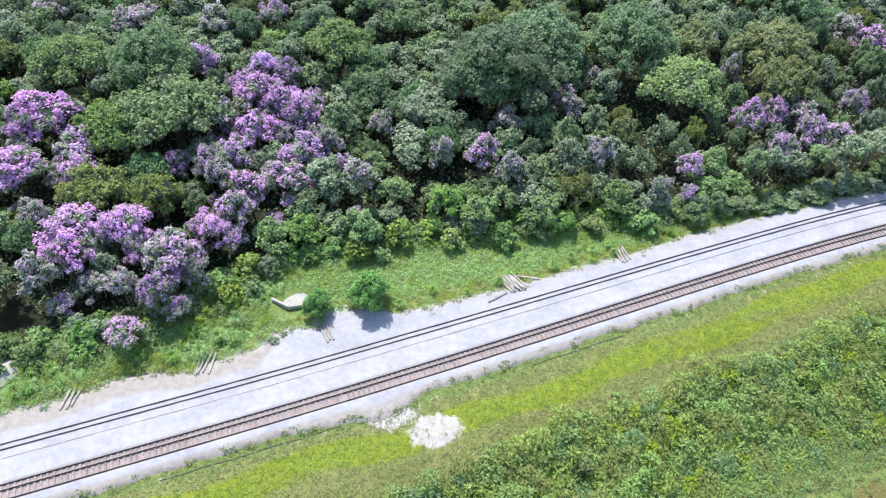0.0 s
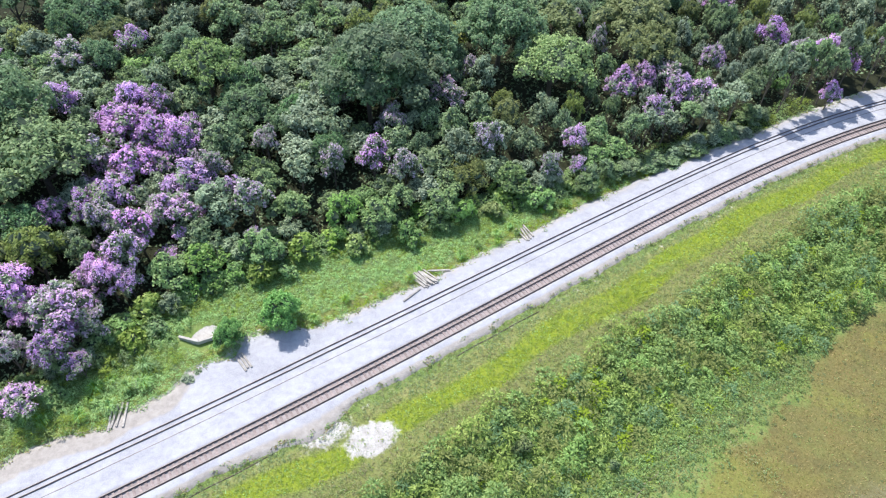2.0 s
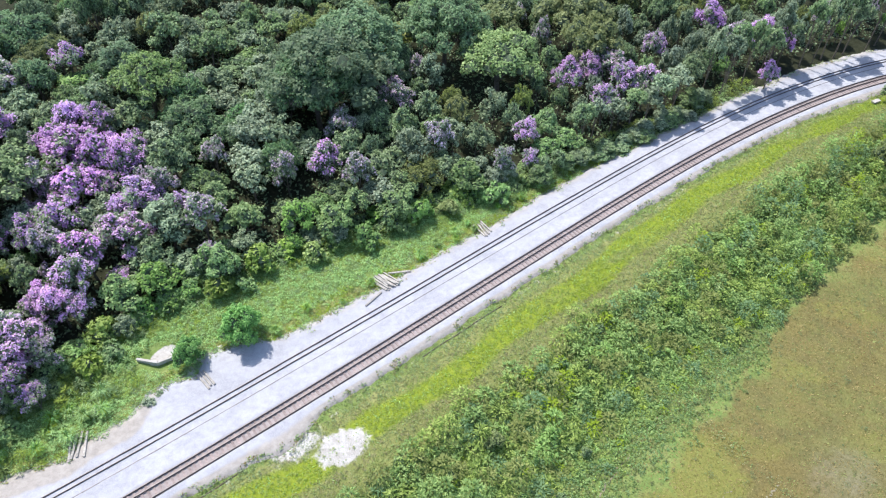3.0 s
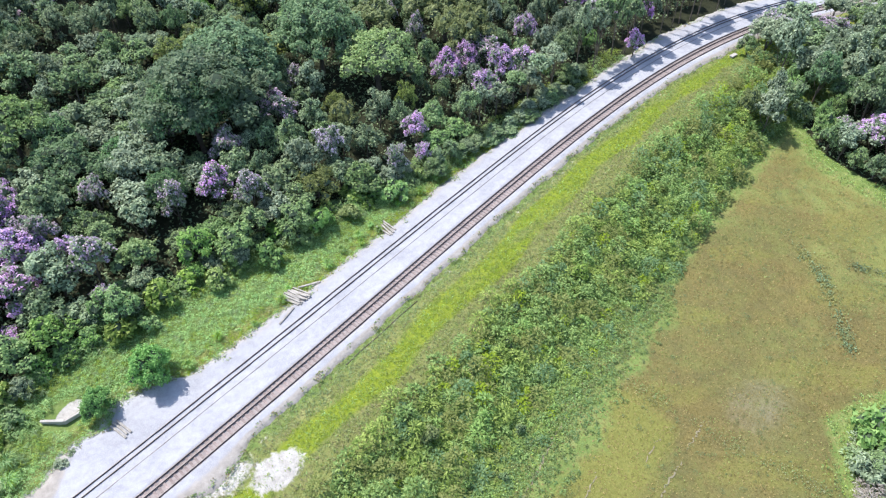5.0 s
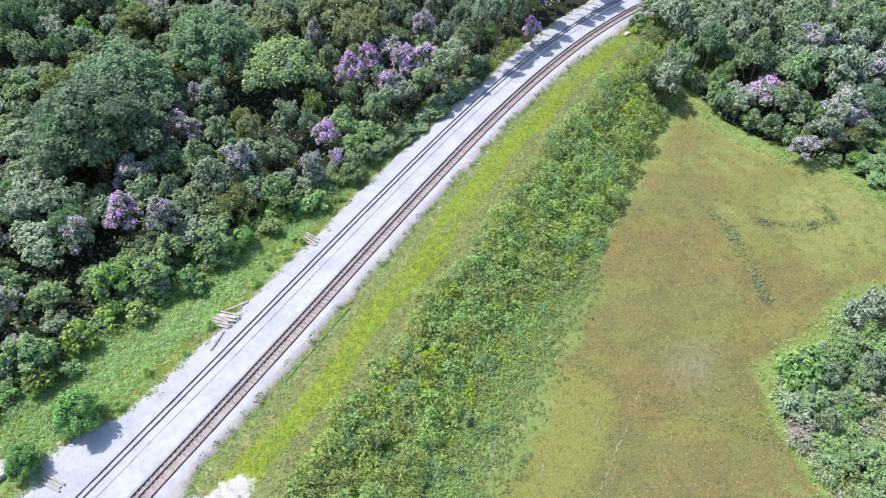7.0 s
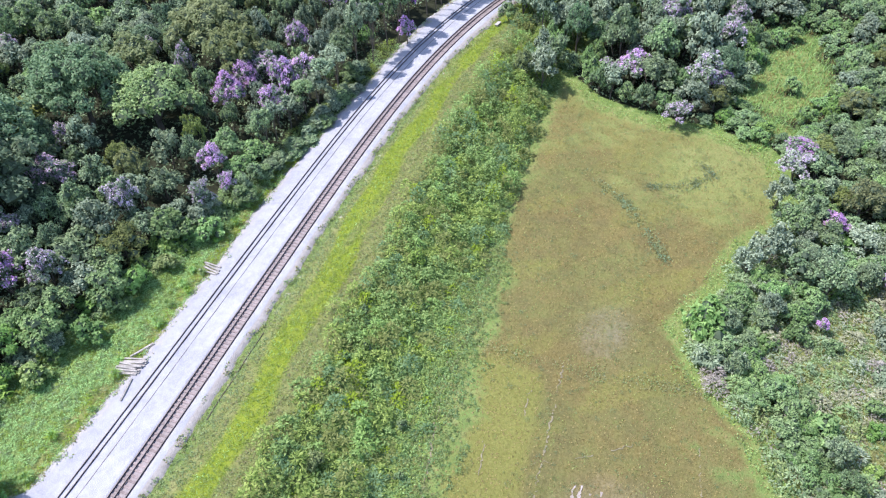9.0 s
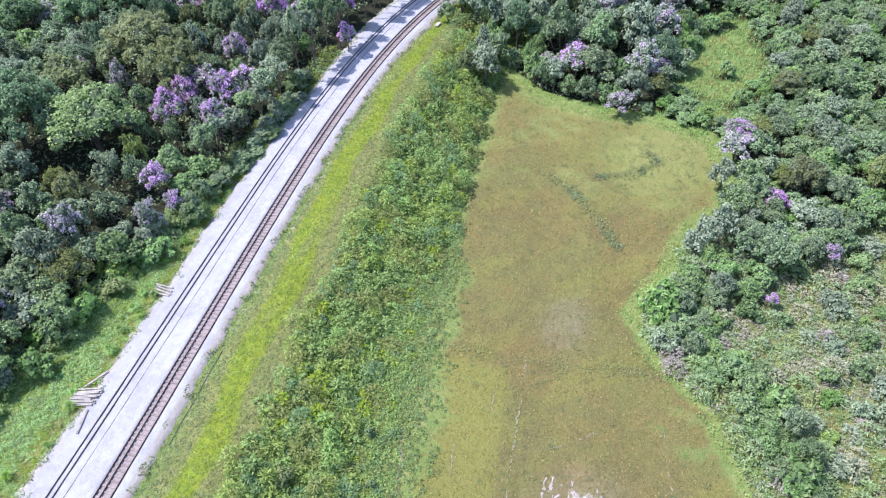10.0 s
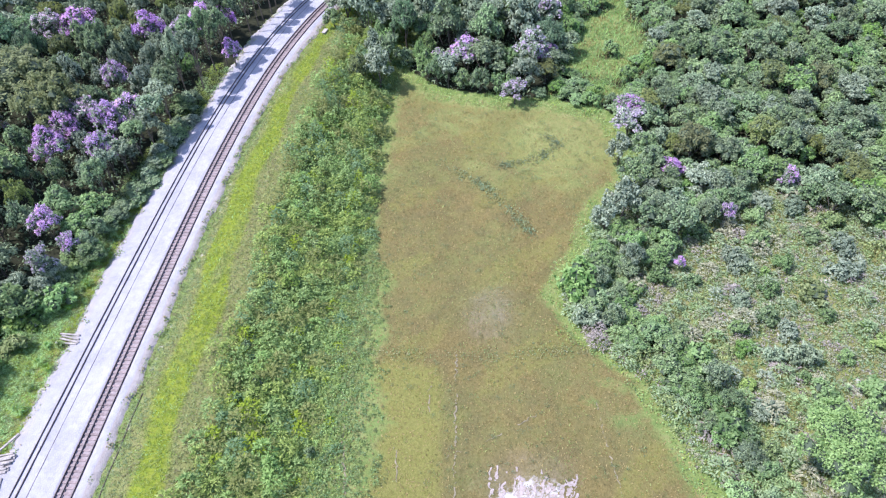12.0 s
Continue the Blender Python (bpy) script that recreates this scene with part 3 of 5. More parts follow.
#        name, label, variants, radius, depth, base, lobes, lobe, leaves, leaf size, leaf, petal, bloom, share of lobes in bloom
KINDS = {
    "mid": ("broadleaf_tree", "mid-green broadleaf tree with a lumpy crown in dense woods", 5, 2.6, 4.0, 1.7, 15, 1.0, 1080, 0.35, LEAF_MID, None, 0, 0),
    "dark": ("canopy_tree", "large dark-green canopy tree with a broad dense crown", 3, 4.0, 4.2, 3.0, 24, 1.25, 2400, 0.35, LEAF_DARK, None, 0, 0),
    "great": ("canopy_tree", "great dark-green canopy tree with a wide lobed crown", 2, 5.6, 5.4, 4.2, 44, 1.5, 7000, 0.36, LEAF_DARK, None, 0, 0),
    "great_olive": ("canopy_tree", "great olive-grey canopy tree with a wide lobed crown", 2, 4.6, 4.6, 3.6, 36, 1.3, 5000, 0.35, LEAF_OLIVE, None, 0, 0),
    "dome": ("canopy_tree", "large green canopy tree with a wide domed crown", 2, 5.0, 3.4, 3.6, 30, 1.2, 3600, 0.33, LEAF_SHRUB, None, 0, 0),
    "olive": ("woodland_tree", "olive-green woodland tree with a rounded crown", 3, 2.9, 3.6, 2.2, 16, 1.1, 1650, 0.33, LEAF_OLIVE, None, 0, 0),
    "grey": ("silver_leaf_tree", "grey-green tree with a sparse silvery crown", 4, 2.4, 4.0, 1.6, 15, 0.9, 980, 0.35, LEAF_GREY, None, 0, 0),
    "bright": ("young_tree", "bright green young tree with dense fresh leaves", 3, 2.2, 2.9, 0.9, 14, 0.85, 1150, 0.32, LEAF_BRIGHT, None, 0, 0),
    "fresh": ("young_tree", "small rounded tree with fresh bright green leaves beside the white stone", 2, 2.2, 3.0, 0.5, 18, 0.95, 4600, 0.25, LEAF_FRESH, None, 0, 0),
    "low_green": ("bushy_sapling", "low bushy sapling with pale green leaves near the open field", 2, 2.3, 2.8, 0.7, 14, 0.85, 1000, 0.33, LEAF_PALE, None, 0, 0),
    "pale_green": ("scrub_tree", "low bushy tree with pale green leaves", 3, 2.3, 2.8, 0.8, 14, 0.85, 1000, 0.33, LEAF_PALE, None, 0, 0),
    "skirted": ("edge_tree", "dark green tree with foliage down to the ground", 3, 2.1, 6.2, 0.25, 26, 0.95, 2300, 0.32, LEAF_MID, None, 0, 0),
    "skirted_grey": ("edge_tree", "grey-green tree with foliage down to the ground", 3, 2.1, 6.2, 0.25, 24, 0.9, 1900, 0.33, LEAF_GREY, None, 0, 0),
    "stemmed": ("tall_tree", "tall green tree with a small crown on a bare pale stem", 3, 2.0, 3.0, 4.6, 13, 0.85, 1000, 0.34, LEAF_MID, None, 0, 0),
    "stemmed_grey": ("tall_tree", "tall grey-green tree with a small crown on a bare pale stem", 3, 1.9, 3.0, 4.6, 12, 0.8, 900, 0.34, LEAF_GREY, None, 0, 0),
    "lush": ("leafy_tree", "broad bright green tree with a dense domed crown", 1, 4.0, 3.2, 1.8, 24, 1.1, 6800, 0.21, LEAF_BRIGHT, None, 0, 0),
    "vivid": ("flowering_tree", "tree covered in vivid purple blossom", 3, 2.6, 3.6, 2.0, 18, 0.95, 2500, 0.27, LEAF_GREY, PETAL_VIVID, 0.96, 0.95),
    "mixed": ("flowering_tree", "grey-green tree with patches of purple blossom", 4, 2.5, 3.6, 2.0, 17, 0.9, 2200, 0.27, LEAF_GREY, PETAL_VIVID, 0.86, 0.62),
    "pale": ("flowering_tree", "greyish tree with thin faded lilac blossom", 3, 2.4, 3.6, 2.0, 16, 0.85, 1900, 0.28, LEAF_GREY, PETAL_PALE, 0.75, 0.65),
}
PROTO = {}


def plant_tree(kind, x, y, scale, variant, turn, stretch=1.0):
    name, label, _, radius, depth, base, count, lobe, leaves, size, leaf, petal, bloom, share = KINDS[kind]
    z = float(height(x, y)[0]) - 0.1
    m = pose(x, y, z, 0, 0, turn) @ Matrix.Diagonal((scale, scale, scale * stretch, 1))
    if (kind, variant) in PROTO:
        proto = PROTO[kind, variant]
        return copy_thing(proto, m @ Matrix.Diagonal((*[1 / k for k in proto.scale], 1)))
    seed = 40 * list(KINDS).index(kind) + variant
    root = tagged(new(name), label, "tree", label.split(" with ")[0] + " group")
    part("trunk", trunk_mesh(seed, radius, base, depth, 0.07 * radius), BARK, root)
    crown, petals = crown_mesh(seed, radius, depth, base, count, lobe, leaves, size, leaf, petal, bloom, share)
    crown = part("crown", crown, leaf, root)
    if petals is not None:
        part("blossom", petals, petal, crown, "vivid purple blossom" if petal is PETAL_VIVID else "faded lilac blossom")
    root.matrix_basis = m
    PROTO[kind, variant] = root
    return root


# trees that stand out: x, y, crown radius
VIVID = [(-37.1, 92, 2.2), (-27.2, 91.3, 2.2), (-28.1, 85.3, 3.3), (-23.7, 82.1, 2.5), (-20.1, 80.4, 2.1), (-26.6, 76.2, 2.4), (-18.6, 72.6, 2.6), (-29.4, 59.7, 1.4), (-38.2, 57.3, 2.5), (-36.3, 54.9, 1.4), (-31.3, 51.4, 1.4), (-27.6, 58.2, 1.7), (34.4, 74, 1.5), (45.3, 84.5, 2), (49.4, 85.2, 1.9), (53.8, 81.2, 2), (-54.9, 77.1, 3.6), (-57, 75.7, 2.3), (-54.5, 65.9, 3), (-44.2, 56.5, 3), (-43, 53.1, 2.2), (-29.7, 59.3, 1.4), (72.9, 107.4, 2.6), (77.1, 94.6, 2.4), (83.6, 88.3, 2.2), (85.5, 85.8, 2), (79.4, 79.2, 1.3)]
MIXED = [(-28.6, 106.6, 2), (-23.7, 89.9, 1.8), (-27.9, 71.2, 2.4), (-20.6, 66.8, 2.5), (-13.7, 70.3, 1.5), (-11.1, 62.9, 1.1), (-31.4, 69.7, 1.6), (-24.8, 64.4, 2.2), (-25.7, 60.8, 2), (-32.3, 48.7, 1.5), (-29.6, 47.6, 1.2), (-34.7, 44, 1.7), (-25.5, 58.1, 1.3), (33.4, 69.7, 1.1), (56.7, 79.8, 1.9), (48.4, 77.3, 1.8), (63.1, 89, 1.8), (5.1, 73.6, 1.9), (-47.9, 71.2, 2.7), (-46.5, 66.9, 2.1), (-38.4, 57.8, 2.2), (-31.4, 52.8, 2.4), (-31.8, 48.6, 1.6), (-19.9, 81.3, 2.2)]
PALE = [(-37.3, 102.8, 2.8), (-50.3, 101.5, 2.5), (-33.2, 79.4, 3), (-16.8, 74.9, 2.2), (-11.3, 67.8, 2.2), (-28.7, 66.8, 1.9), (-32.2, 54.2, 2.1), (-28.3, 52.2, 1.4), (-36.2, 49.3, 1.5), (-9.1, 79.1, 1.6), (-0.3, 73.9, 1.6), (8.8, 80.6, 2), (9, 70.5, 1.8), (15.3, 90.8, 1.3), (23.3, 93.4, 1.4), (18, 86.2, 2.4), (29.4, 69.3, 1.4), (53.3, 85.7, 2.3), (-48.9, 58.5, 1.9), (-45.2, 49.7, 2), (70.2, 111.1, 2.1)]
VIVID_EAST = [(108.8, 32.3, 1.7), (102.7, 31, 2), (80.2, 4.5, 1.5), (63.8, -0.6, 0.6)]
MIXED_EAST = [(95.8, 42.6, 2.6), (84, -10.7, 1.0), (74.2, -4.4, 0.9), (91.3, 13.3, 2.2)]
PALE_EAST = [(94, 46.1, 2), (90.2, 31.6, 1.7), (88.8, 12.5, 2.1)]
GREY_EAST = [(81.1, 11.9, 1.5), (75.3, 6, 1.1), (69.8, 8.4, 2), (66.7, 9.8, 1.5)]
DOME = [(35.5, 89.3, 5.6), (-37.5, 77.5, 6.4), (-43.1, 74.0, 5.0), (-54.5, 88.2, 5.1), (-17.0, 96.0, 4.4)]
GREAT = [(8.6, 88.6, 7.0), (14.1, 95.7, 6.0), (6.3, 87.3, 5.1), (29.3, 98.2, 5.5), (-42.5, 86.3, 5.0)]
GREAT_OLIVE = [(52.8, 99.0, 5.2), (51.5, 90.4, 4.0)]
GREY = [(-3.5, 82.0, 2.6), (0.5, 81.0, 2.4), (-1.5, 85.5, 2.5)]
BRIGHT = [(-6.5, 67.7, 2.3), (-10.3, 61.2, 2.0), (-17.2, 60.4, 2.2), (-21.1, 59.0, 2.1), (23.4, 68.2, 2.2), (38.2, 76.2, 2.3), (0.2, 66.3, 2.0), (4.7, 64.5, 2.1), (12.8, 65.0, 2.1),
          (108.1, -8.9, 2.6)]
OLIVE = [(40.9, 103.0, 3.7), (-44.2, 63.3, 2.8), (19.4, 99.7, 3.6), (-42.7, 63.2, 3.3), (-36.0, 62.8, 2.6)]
STANDING = []


def petal_of(kind):
    return KINDS[kind][11]


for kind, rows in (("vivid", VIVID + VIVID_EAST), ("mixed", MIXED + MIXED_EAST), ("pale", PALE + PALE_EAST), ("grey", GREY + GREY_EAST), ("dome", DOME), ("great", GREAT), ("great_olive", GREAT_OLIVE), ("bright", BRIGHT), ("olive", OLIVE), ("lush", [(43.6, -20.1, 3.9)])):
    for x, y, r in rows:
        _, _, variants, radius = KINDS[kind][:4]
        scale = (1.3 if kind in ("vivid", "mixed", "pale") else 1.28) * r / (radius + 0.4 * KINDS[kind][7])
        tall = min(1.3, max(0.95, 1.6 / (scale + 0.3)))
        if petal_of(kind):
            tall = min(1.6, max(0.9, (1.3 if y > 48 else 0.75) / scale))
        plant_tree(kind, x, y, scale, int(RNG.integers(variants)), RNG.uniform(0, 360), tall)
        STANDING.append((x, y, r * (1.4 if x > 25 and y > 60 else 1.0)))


def scatter(n, x0, x1, y0, y1, test, radius_of, taken, rng, close=0.68):
    """Places of uneven spacing within a region, clear of those already taken."""
    got = list(taken)
    px, py, pr = [np.array([t[k] for t in got]) for k in range(3)]
    cand = np.stack([rng.uniform(x0, x1, n), rng.uniform(y0, y1, n)], -1)
    ok = test(cand[:, 0], cand[:, 1])
    out = []
    for x, y in cand[ok]:
        kind, r = radius_of(x, y, rng)
        if len(px) and (np.hypot(px - x, py - y) < (pr + r) * close).any():
            continue
        px, py, pr = np.append(px, x), np.append(py, y), np.append(pr, r)
        out.append((kind, x, y, r))
    return out


def in_view(x, y):
    """The ground that the walk can see, and a little past it."""
    left = (x + 41.5) * 0.909 + (y - 26.3) * 0.416 > -8
    mound = np.hypot(x + 49.0, y - 44.0) < 5.0
    return left & (np.hypot(x, y) < np.where((x > 95) & (y < 62), 147, np.where(x > -16, 151, 137))) & (y > -31) & ~mound


# openings in the canopy, deep in shade: x, y, radius
OPENINGS = [(-46, 118, 5.0), (1.5, 119, 4.5), (-8, 117.5, 3.0), (9.5, 74.5, 2.0), (-40, 47, 2.2), (125.5, 33, 3.6), (-4, 131, 4.0), (-9.5, 121.5, 3.6), (0.5, 129, 3.6)]


def closed(x, y):
    ok = np.ones(len(x), bool)
    for cx, cy, r in OPENINGS:
        ok &= np.hypot(x - cx, y - cy) > r
    return ok


def left_woods(x, y):
    s, o = to_line(x, y)
    return in_view(x, y) & closed(x, y) & (o > forest_edge(s) + 2.4 + 1.6 * smooth(s, 14, 24)) & (o < 105)


# where the purple trees stand close together: centre and half widths
BLOOM = [(-26, 75, 10, 16), (-36, 52, 10, 7), (-51, 70, 6, 9), (49.5, 81.5, 8, 6)]


def wood_kind(x, y, rng):
    s, o = to_line(x, y)
    u = rng.random()
    inner = float(o[0] - forest_edge(s)[0])
    if any(math.hypot((x - a) / c, (y - b) / d) < 1 for a, b, c, d in BLOOM) and inner > 1:
        return ("mixed" if u < 0.2 else "pale" if u < 0.5 else "grey" if u < 0.76 else "mid" if u < 0.9 else "bright"), rng.uniform(1.2, 2.0)
    if inner < 5:
        kind = "bright" if u < 0.42 else "mid" if u < 0.72 else "grey" if u < 0.9 else "olive"
        return kind, rng.uniform(1.5, 2.4)
    clump = wave(np.array([x]), np.array([y]), 40, 11)[0]
    near_curve = float(s[0]) > -8 and float(o[0]) < 36
    if clump > 0.55 and u < 0.5 and not near_curve:
        return "dark", rng.uniform(2.6, 4.0)
    if near_curve:
        kind = "grey" if u < 0.38 else "mid" if u < 0.76 else "bright" if u < 0.82 else "olive" if u < 0.9 else "pale"
        return kind, rng.uniform(1.9, 3.1)
    kind = "mid" if u < 0.36 else "grey" if u < 0.66 else "dark" if u < 0.8 else "olive" if u < 0.88 else "bright" if u < 0.965 else "pale"
    return kind, rng.uniform(1.6, 2.9)


WOODS = scatter(16500, -95, 150, 35, 153, left_woods, wood_kind, STANDING, np.random.default_rng(3), 0.71)


def right_woods(x, y):
    s, o = to_line(x, y)
    edge = ring_distance(x, y, FIELD)
    past = (x > 84) | ((x > 34) & (y < 12.5))
    glade = in_glade(x, y) > 0.35
    open_scrub = inside(x, y, [(30, -12), (50, 5), (58, 4), (68, 0), (84, -8), (80, -24), (40, -40)]) & (edge < -7.5)
    strip = (o > -15) & (s < 66) | (o > -5)
    return in_view(x, y) & closed(x, y) & (o < -4.5) & (edge < -2.4) & past & ~glade & ~strip & ~open_scrub


def right_kind(x, y, rng):
    u = rng.random()
    if x < 68:
        return ("low_green" if u < 0.5 else "mid" if u < 0.65 else "bright" if u < 0.93 else "grey"), rng.uniform(0.9, 1.6)
    if in_glade(np.array([x]), np.array([y]))[0] > 0.01 or (x < 101 and 14 < y < 27):
        return ("low_green" if u < 0.7 else "bright"), rng.uniform(0.9, 1.5)
    if x > 92 and y > 30:
        kind = "mid" if u < 0.4 else "dark" if u < 0.5 else "grey" if u < 0.86 else "pale"
        return kind, rng.uniform(2.0, 3.2)
    kind = "mid" if u < 0.36 else "grey" if u < 0.48 else "pale_green" if u < 0.84 else "olive" if u < 0.91 else "bright"
    return kind, rng.uniform(1.2, 2.2)


RIGHT = scatter(14000, 30, 175, -32, 90, right_woods, right_kind, STANDING, np.random.default_rng(4), 0.66)
for kind, x, y, r in WOODS + RIGHT:
    scale = 1.22 * r / (KINDS[kind][3] + 0.4 * KINDS[kind][7])
    tall = min(1.6, max(0.75, 1.0 / scale ** 0.45)) * RNG.uniform(0.8, 1.28)
    s_, o_ = to_line(x, y)
    if o_[0] < 0:
        scale, tall = scale * 1.08, tall * 0.85
    if o_[0] < 0 and x < 101 and 12 < y < 28:
        tall *= 0.7
    if o_[0] < 0 and x < 122 and 30 < y < 64:
        scale, tall = scale * 0.94, tall * 1.65
    if y > 118 and abs(x) < 26:
        tall *= 1.4
    if o_[0] > 0 and s_[0] < 12 and o_[0] - forest_edge(s_)[0] < 7:
        tall *= 0.8
    elif o_[0] > 0 and s_[0] < 34 and o_[0] - forest_edge(s_)[0] < 4.5:
        tall *= 0.8
    elif o_[0] > 0 and s_[0] > -12 and o_[0] < 42:
        scale, tall = scale * (0.84 - 0.2 * smooth(s_[0], -4, 14)), tall * (1.35 + 0.5 * smooth(s_[0], -4, 25))
    plant_tree(kind, x, y, scale, int(RNG.integers(KINDS[kind][2])), RNG.uniform(0, 360), tall)

# the two small trees by the slab and one beside them
for x, y, r, k in ((-14.6, 49.8, 1.6, 0), (-8.6, 51.3, 2.3, 1)):
    plant_tree("fresh", x, y, r / 2.4, k, RNG.uniform(0, 360), 1.32)
# trees right at the line on the curve: low leafy ones first, then tall ones on bare stems whose crowns shade the far track
rng = np.random.default_rng(21)
sv = 5.0
while sv < 40:
    wide = rng.uniform(0.4, 0.75)
    back = rng.uniform(1.0, 3.2)
    x, y = on_line(sv, float(gravel_left(sv)) + back)
    plant_tree("skirted" if rng.random() < 0.75 else "skirted_grey", float(x), float(y), wide, int(rng.integers(3)), rng.uniform(0, 360), (0.6 + 0.85 * back) * rng.uniform(0.75, 1.2) / (6.3 * wide))
    sv += rng.uniform(1.0, 2.4)
sv = -78.0
while sv < 4:
    wide = rng.uniform(0.38, 0.62)
    x, y = on_line(sv, float(forest_edge(sv)) + rng.uniform(-0.6, 1.4))
    plant_tree(("skirted_grey", "bright", "low_green")[int(rng.integers(3))], float(x), float(y), wide, int(rng.integers(2)), rng.uniform(0, 360), rng.uniform(0.75, 1.1))
    sv += rng.uniform(1.8, 3.6)
sv = 16.0
while sv < 88:
    wide = rng.uniform(0.62, 0.95)
    top = np.interp(sv, (12, 24, 36, 55), (6.0, 8.0, 10.8, 12.6)) * rng.uniform(0.75, 1.15)
    x, y = on_line(sv, float(forest_edge(sv)) + 1.1 + 2.1 * (1 - smooth(sv, 18, 32)) + rng.uniform(-0.5, 1.6))
    plant_tree("stemmed" if rng.random() < 0.5 else "stemmed_grey", float(x), float(y), wide, int(rng.integers(3)), rng.uniform(0, 360), top / (7.7 * wide))
    sv += rng.uniform(2.2, 4.4)


# ------------------------------------------------------------------ thickets, grass and weeds
def thicket(name, label, xs, ys, tops, size, mats, shares, seed, spread=0.5, lean=0.45, clumps=0.25):
    """Leaves over an uneven bushy surface; tops is its height over the ground."""
    rng = np.random.default_rng(seed)
    n = len(xs)
    z = height(xs, ys) + tops * (1 - spread * rng.random(n) ** 2)
    nrm = np.stack([rng.normal(size=n) * lean, rng.normal(size=n) * lean, np.ones(n)], -1)
    V, F = leaf_cloud(rng, np.stack([xs, ys, z], -1), nrm, np.full(n, size))
    clump = wave(xs, ys, 3.5, seed + 1) * clumps + rng.random(n)
    order = np.argsort(np.argsort(clump)) / n
    index = np.searchsorted(np.cumsum(shares)[:-1], order)
    return tagged(new(name, mesh_of(name, V, F, mats, index)), label, "grass" if "grass" in label else "shrubs", kind="stuff")


def region_points(n, x0, x1, y0, y1, test, seed):
    rng = np.random.default_rng(seed)
    x, y = rng.uniform(x0, x1, n), rng.uniform(y0, y1, n)
    ok = test(x, y)
    return x[ok], y[ok]


def line_points(n, s0, s1, o0, o1, seed):
    rng = np.random.default_rng(seed)
    s, w = rng.uniform(s0, s1, n), rng.random(n)
    lo = o0(s) if callable(o0) else o0
    hi = o1(s) if callable(o1) else o1
    o = lo + (hi - lo) * w
    return (*on_line(s, o), s, o)


def strip_left(s):
    return np.interp(s, (-90, -40, -32, -24, -17, -9, -1, 14, 33, 52, 80), (-12.5, -11.6, -10.2, -10.6, -10.8, -10.2, -10.6, -10.4, -9.6, -9.2, -7.4)) - 0.5 * np.sin(s * 0.55) * np.sin(s * 0.21 + 1) - 0.4 * np.sin(s * 1.7)


def strip_right(s):
    return np.interp(s, (-90, -23, -4, 12, 29, 56, 80), (-25.4, -25.0, -23.9, -24.4, -23.2, -20.6, -18)) + 0.5 * np.sin(s * 0.8)


def spaced(x, y, r, close):
    """Keeps those places that stand clear of all kept before them."""
    cell, kept = {}, []
    for i in range(len(x)):
        a, c = int(x[i] // 2.5), int(y[i] // 2.5)
        near = [j for u in (-1, 0, 1) for v in (-1, 0, 1) for j in cell.get((a + u, c + v), ())]
        if all((x[i] - x[j]) ** 2 + (y[i] - y[j]) ** 2 > (close * (r[i] + r[j])) ** 2 for j in near):
            cell.setdefault((a, c), []).append(i)
            kept.append(i)
    return np.array(kept)


def bushes(name, label, cx, cy, r, h, per, size, mats, pick, seed, aspect=0.5):
    """Many small leafy plants, each of one tint, whose leaves spread out from the middle and droop at the rim."""
    rng = np.random.default_rng(seed)
    n = len(cx)
    count = np.maximum(14, (per * np.where(r > 0.7, r ** 2 * 1.23, r ** 1.4)).astype(int))
    who = np.repeat(np.arange(n), count)
    k = len(who)
    a, q = rng.uniform(0, 6.283, k), np.sqrt(rng.random(k))
    d = np.stack([np.cos(a), np.sin(a)], -1)
    wob = 1 + 0.3 * np.sin(3 * a + who * 1.7) * np.sin(2 * a + who)
    px, py = cx[who] + d[:, 0] * q * r[who] * wob, cy[who] + d[:, 1] * q * r[who] * wob
    z = height(cx, cy)[who] + h[who] * (1.0 - 0.72 * q ** 2.2) * rng.uniform(0.86, 1.06, k) - 0.5 * h[who] * (rng.random(k) < 0.22) * rng.random(k)
    P = np.stack([px, py, z], -1)
    out = np.stack([d[:, 0], d[:, 1], 0.55 - 0.75 * q], -1) + rng.normal(size=(k, 3)) * 0.3
    out /= np.linalg.norm(out, axis=1, keepdims=True)
    nrm = np.stack([d[:, 0] * q * 0.75, d[:, 1] * q * 0.75, np.ones(k)], -1) + rng.normal(size=(k, 3)) * 0.3
    side = np.cross(nrm, out)
    side /= np.linalg.norm(side, axis=1, keepdims=True)
    L_ = (size * rng.uniform(0.7, 1.35, k) * np.clip(r[who] / 0.7, 0.75, 1.12))[:, None]
    V = np.stack([P - out * L_ * 0.35 - side * L_ * aspect * 0.5, P - out * L_ * 0.35 + side * L_ * aspect * 0.5, P + out * L_ * 0.75], 1).reshape(-1, 3)
    return tagged(new(name, mesh_of(name, V, np.arange(3 * k).reshape(k, 3), mats, pick[who])), label, "grass" if "grass" in label else "shrubs", kind="stuff")


def tint(x, y, shares, seed, scale=5.0, amount=0.35):
    """Which material each plant takes, in loose drifts."""
    v = wave(x, y, scale, seed) * amount + np.random.default_rng(seed).random(len(x))
    return np.searchsorted(np.cumsum(shares)[:-1], np.argsort(np.argsort(v)) / len(v))


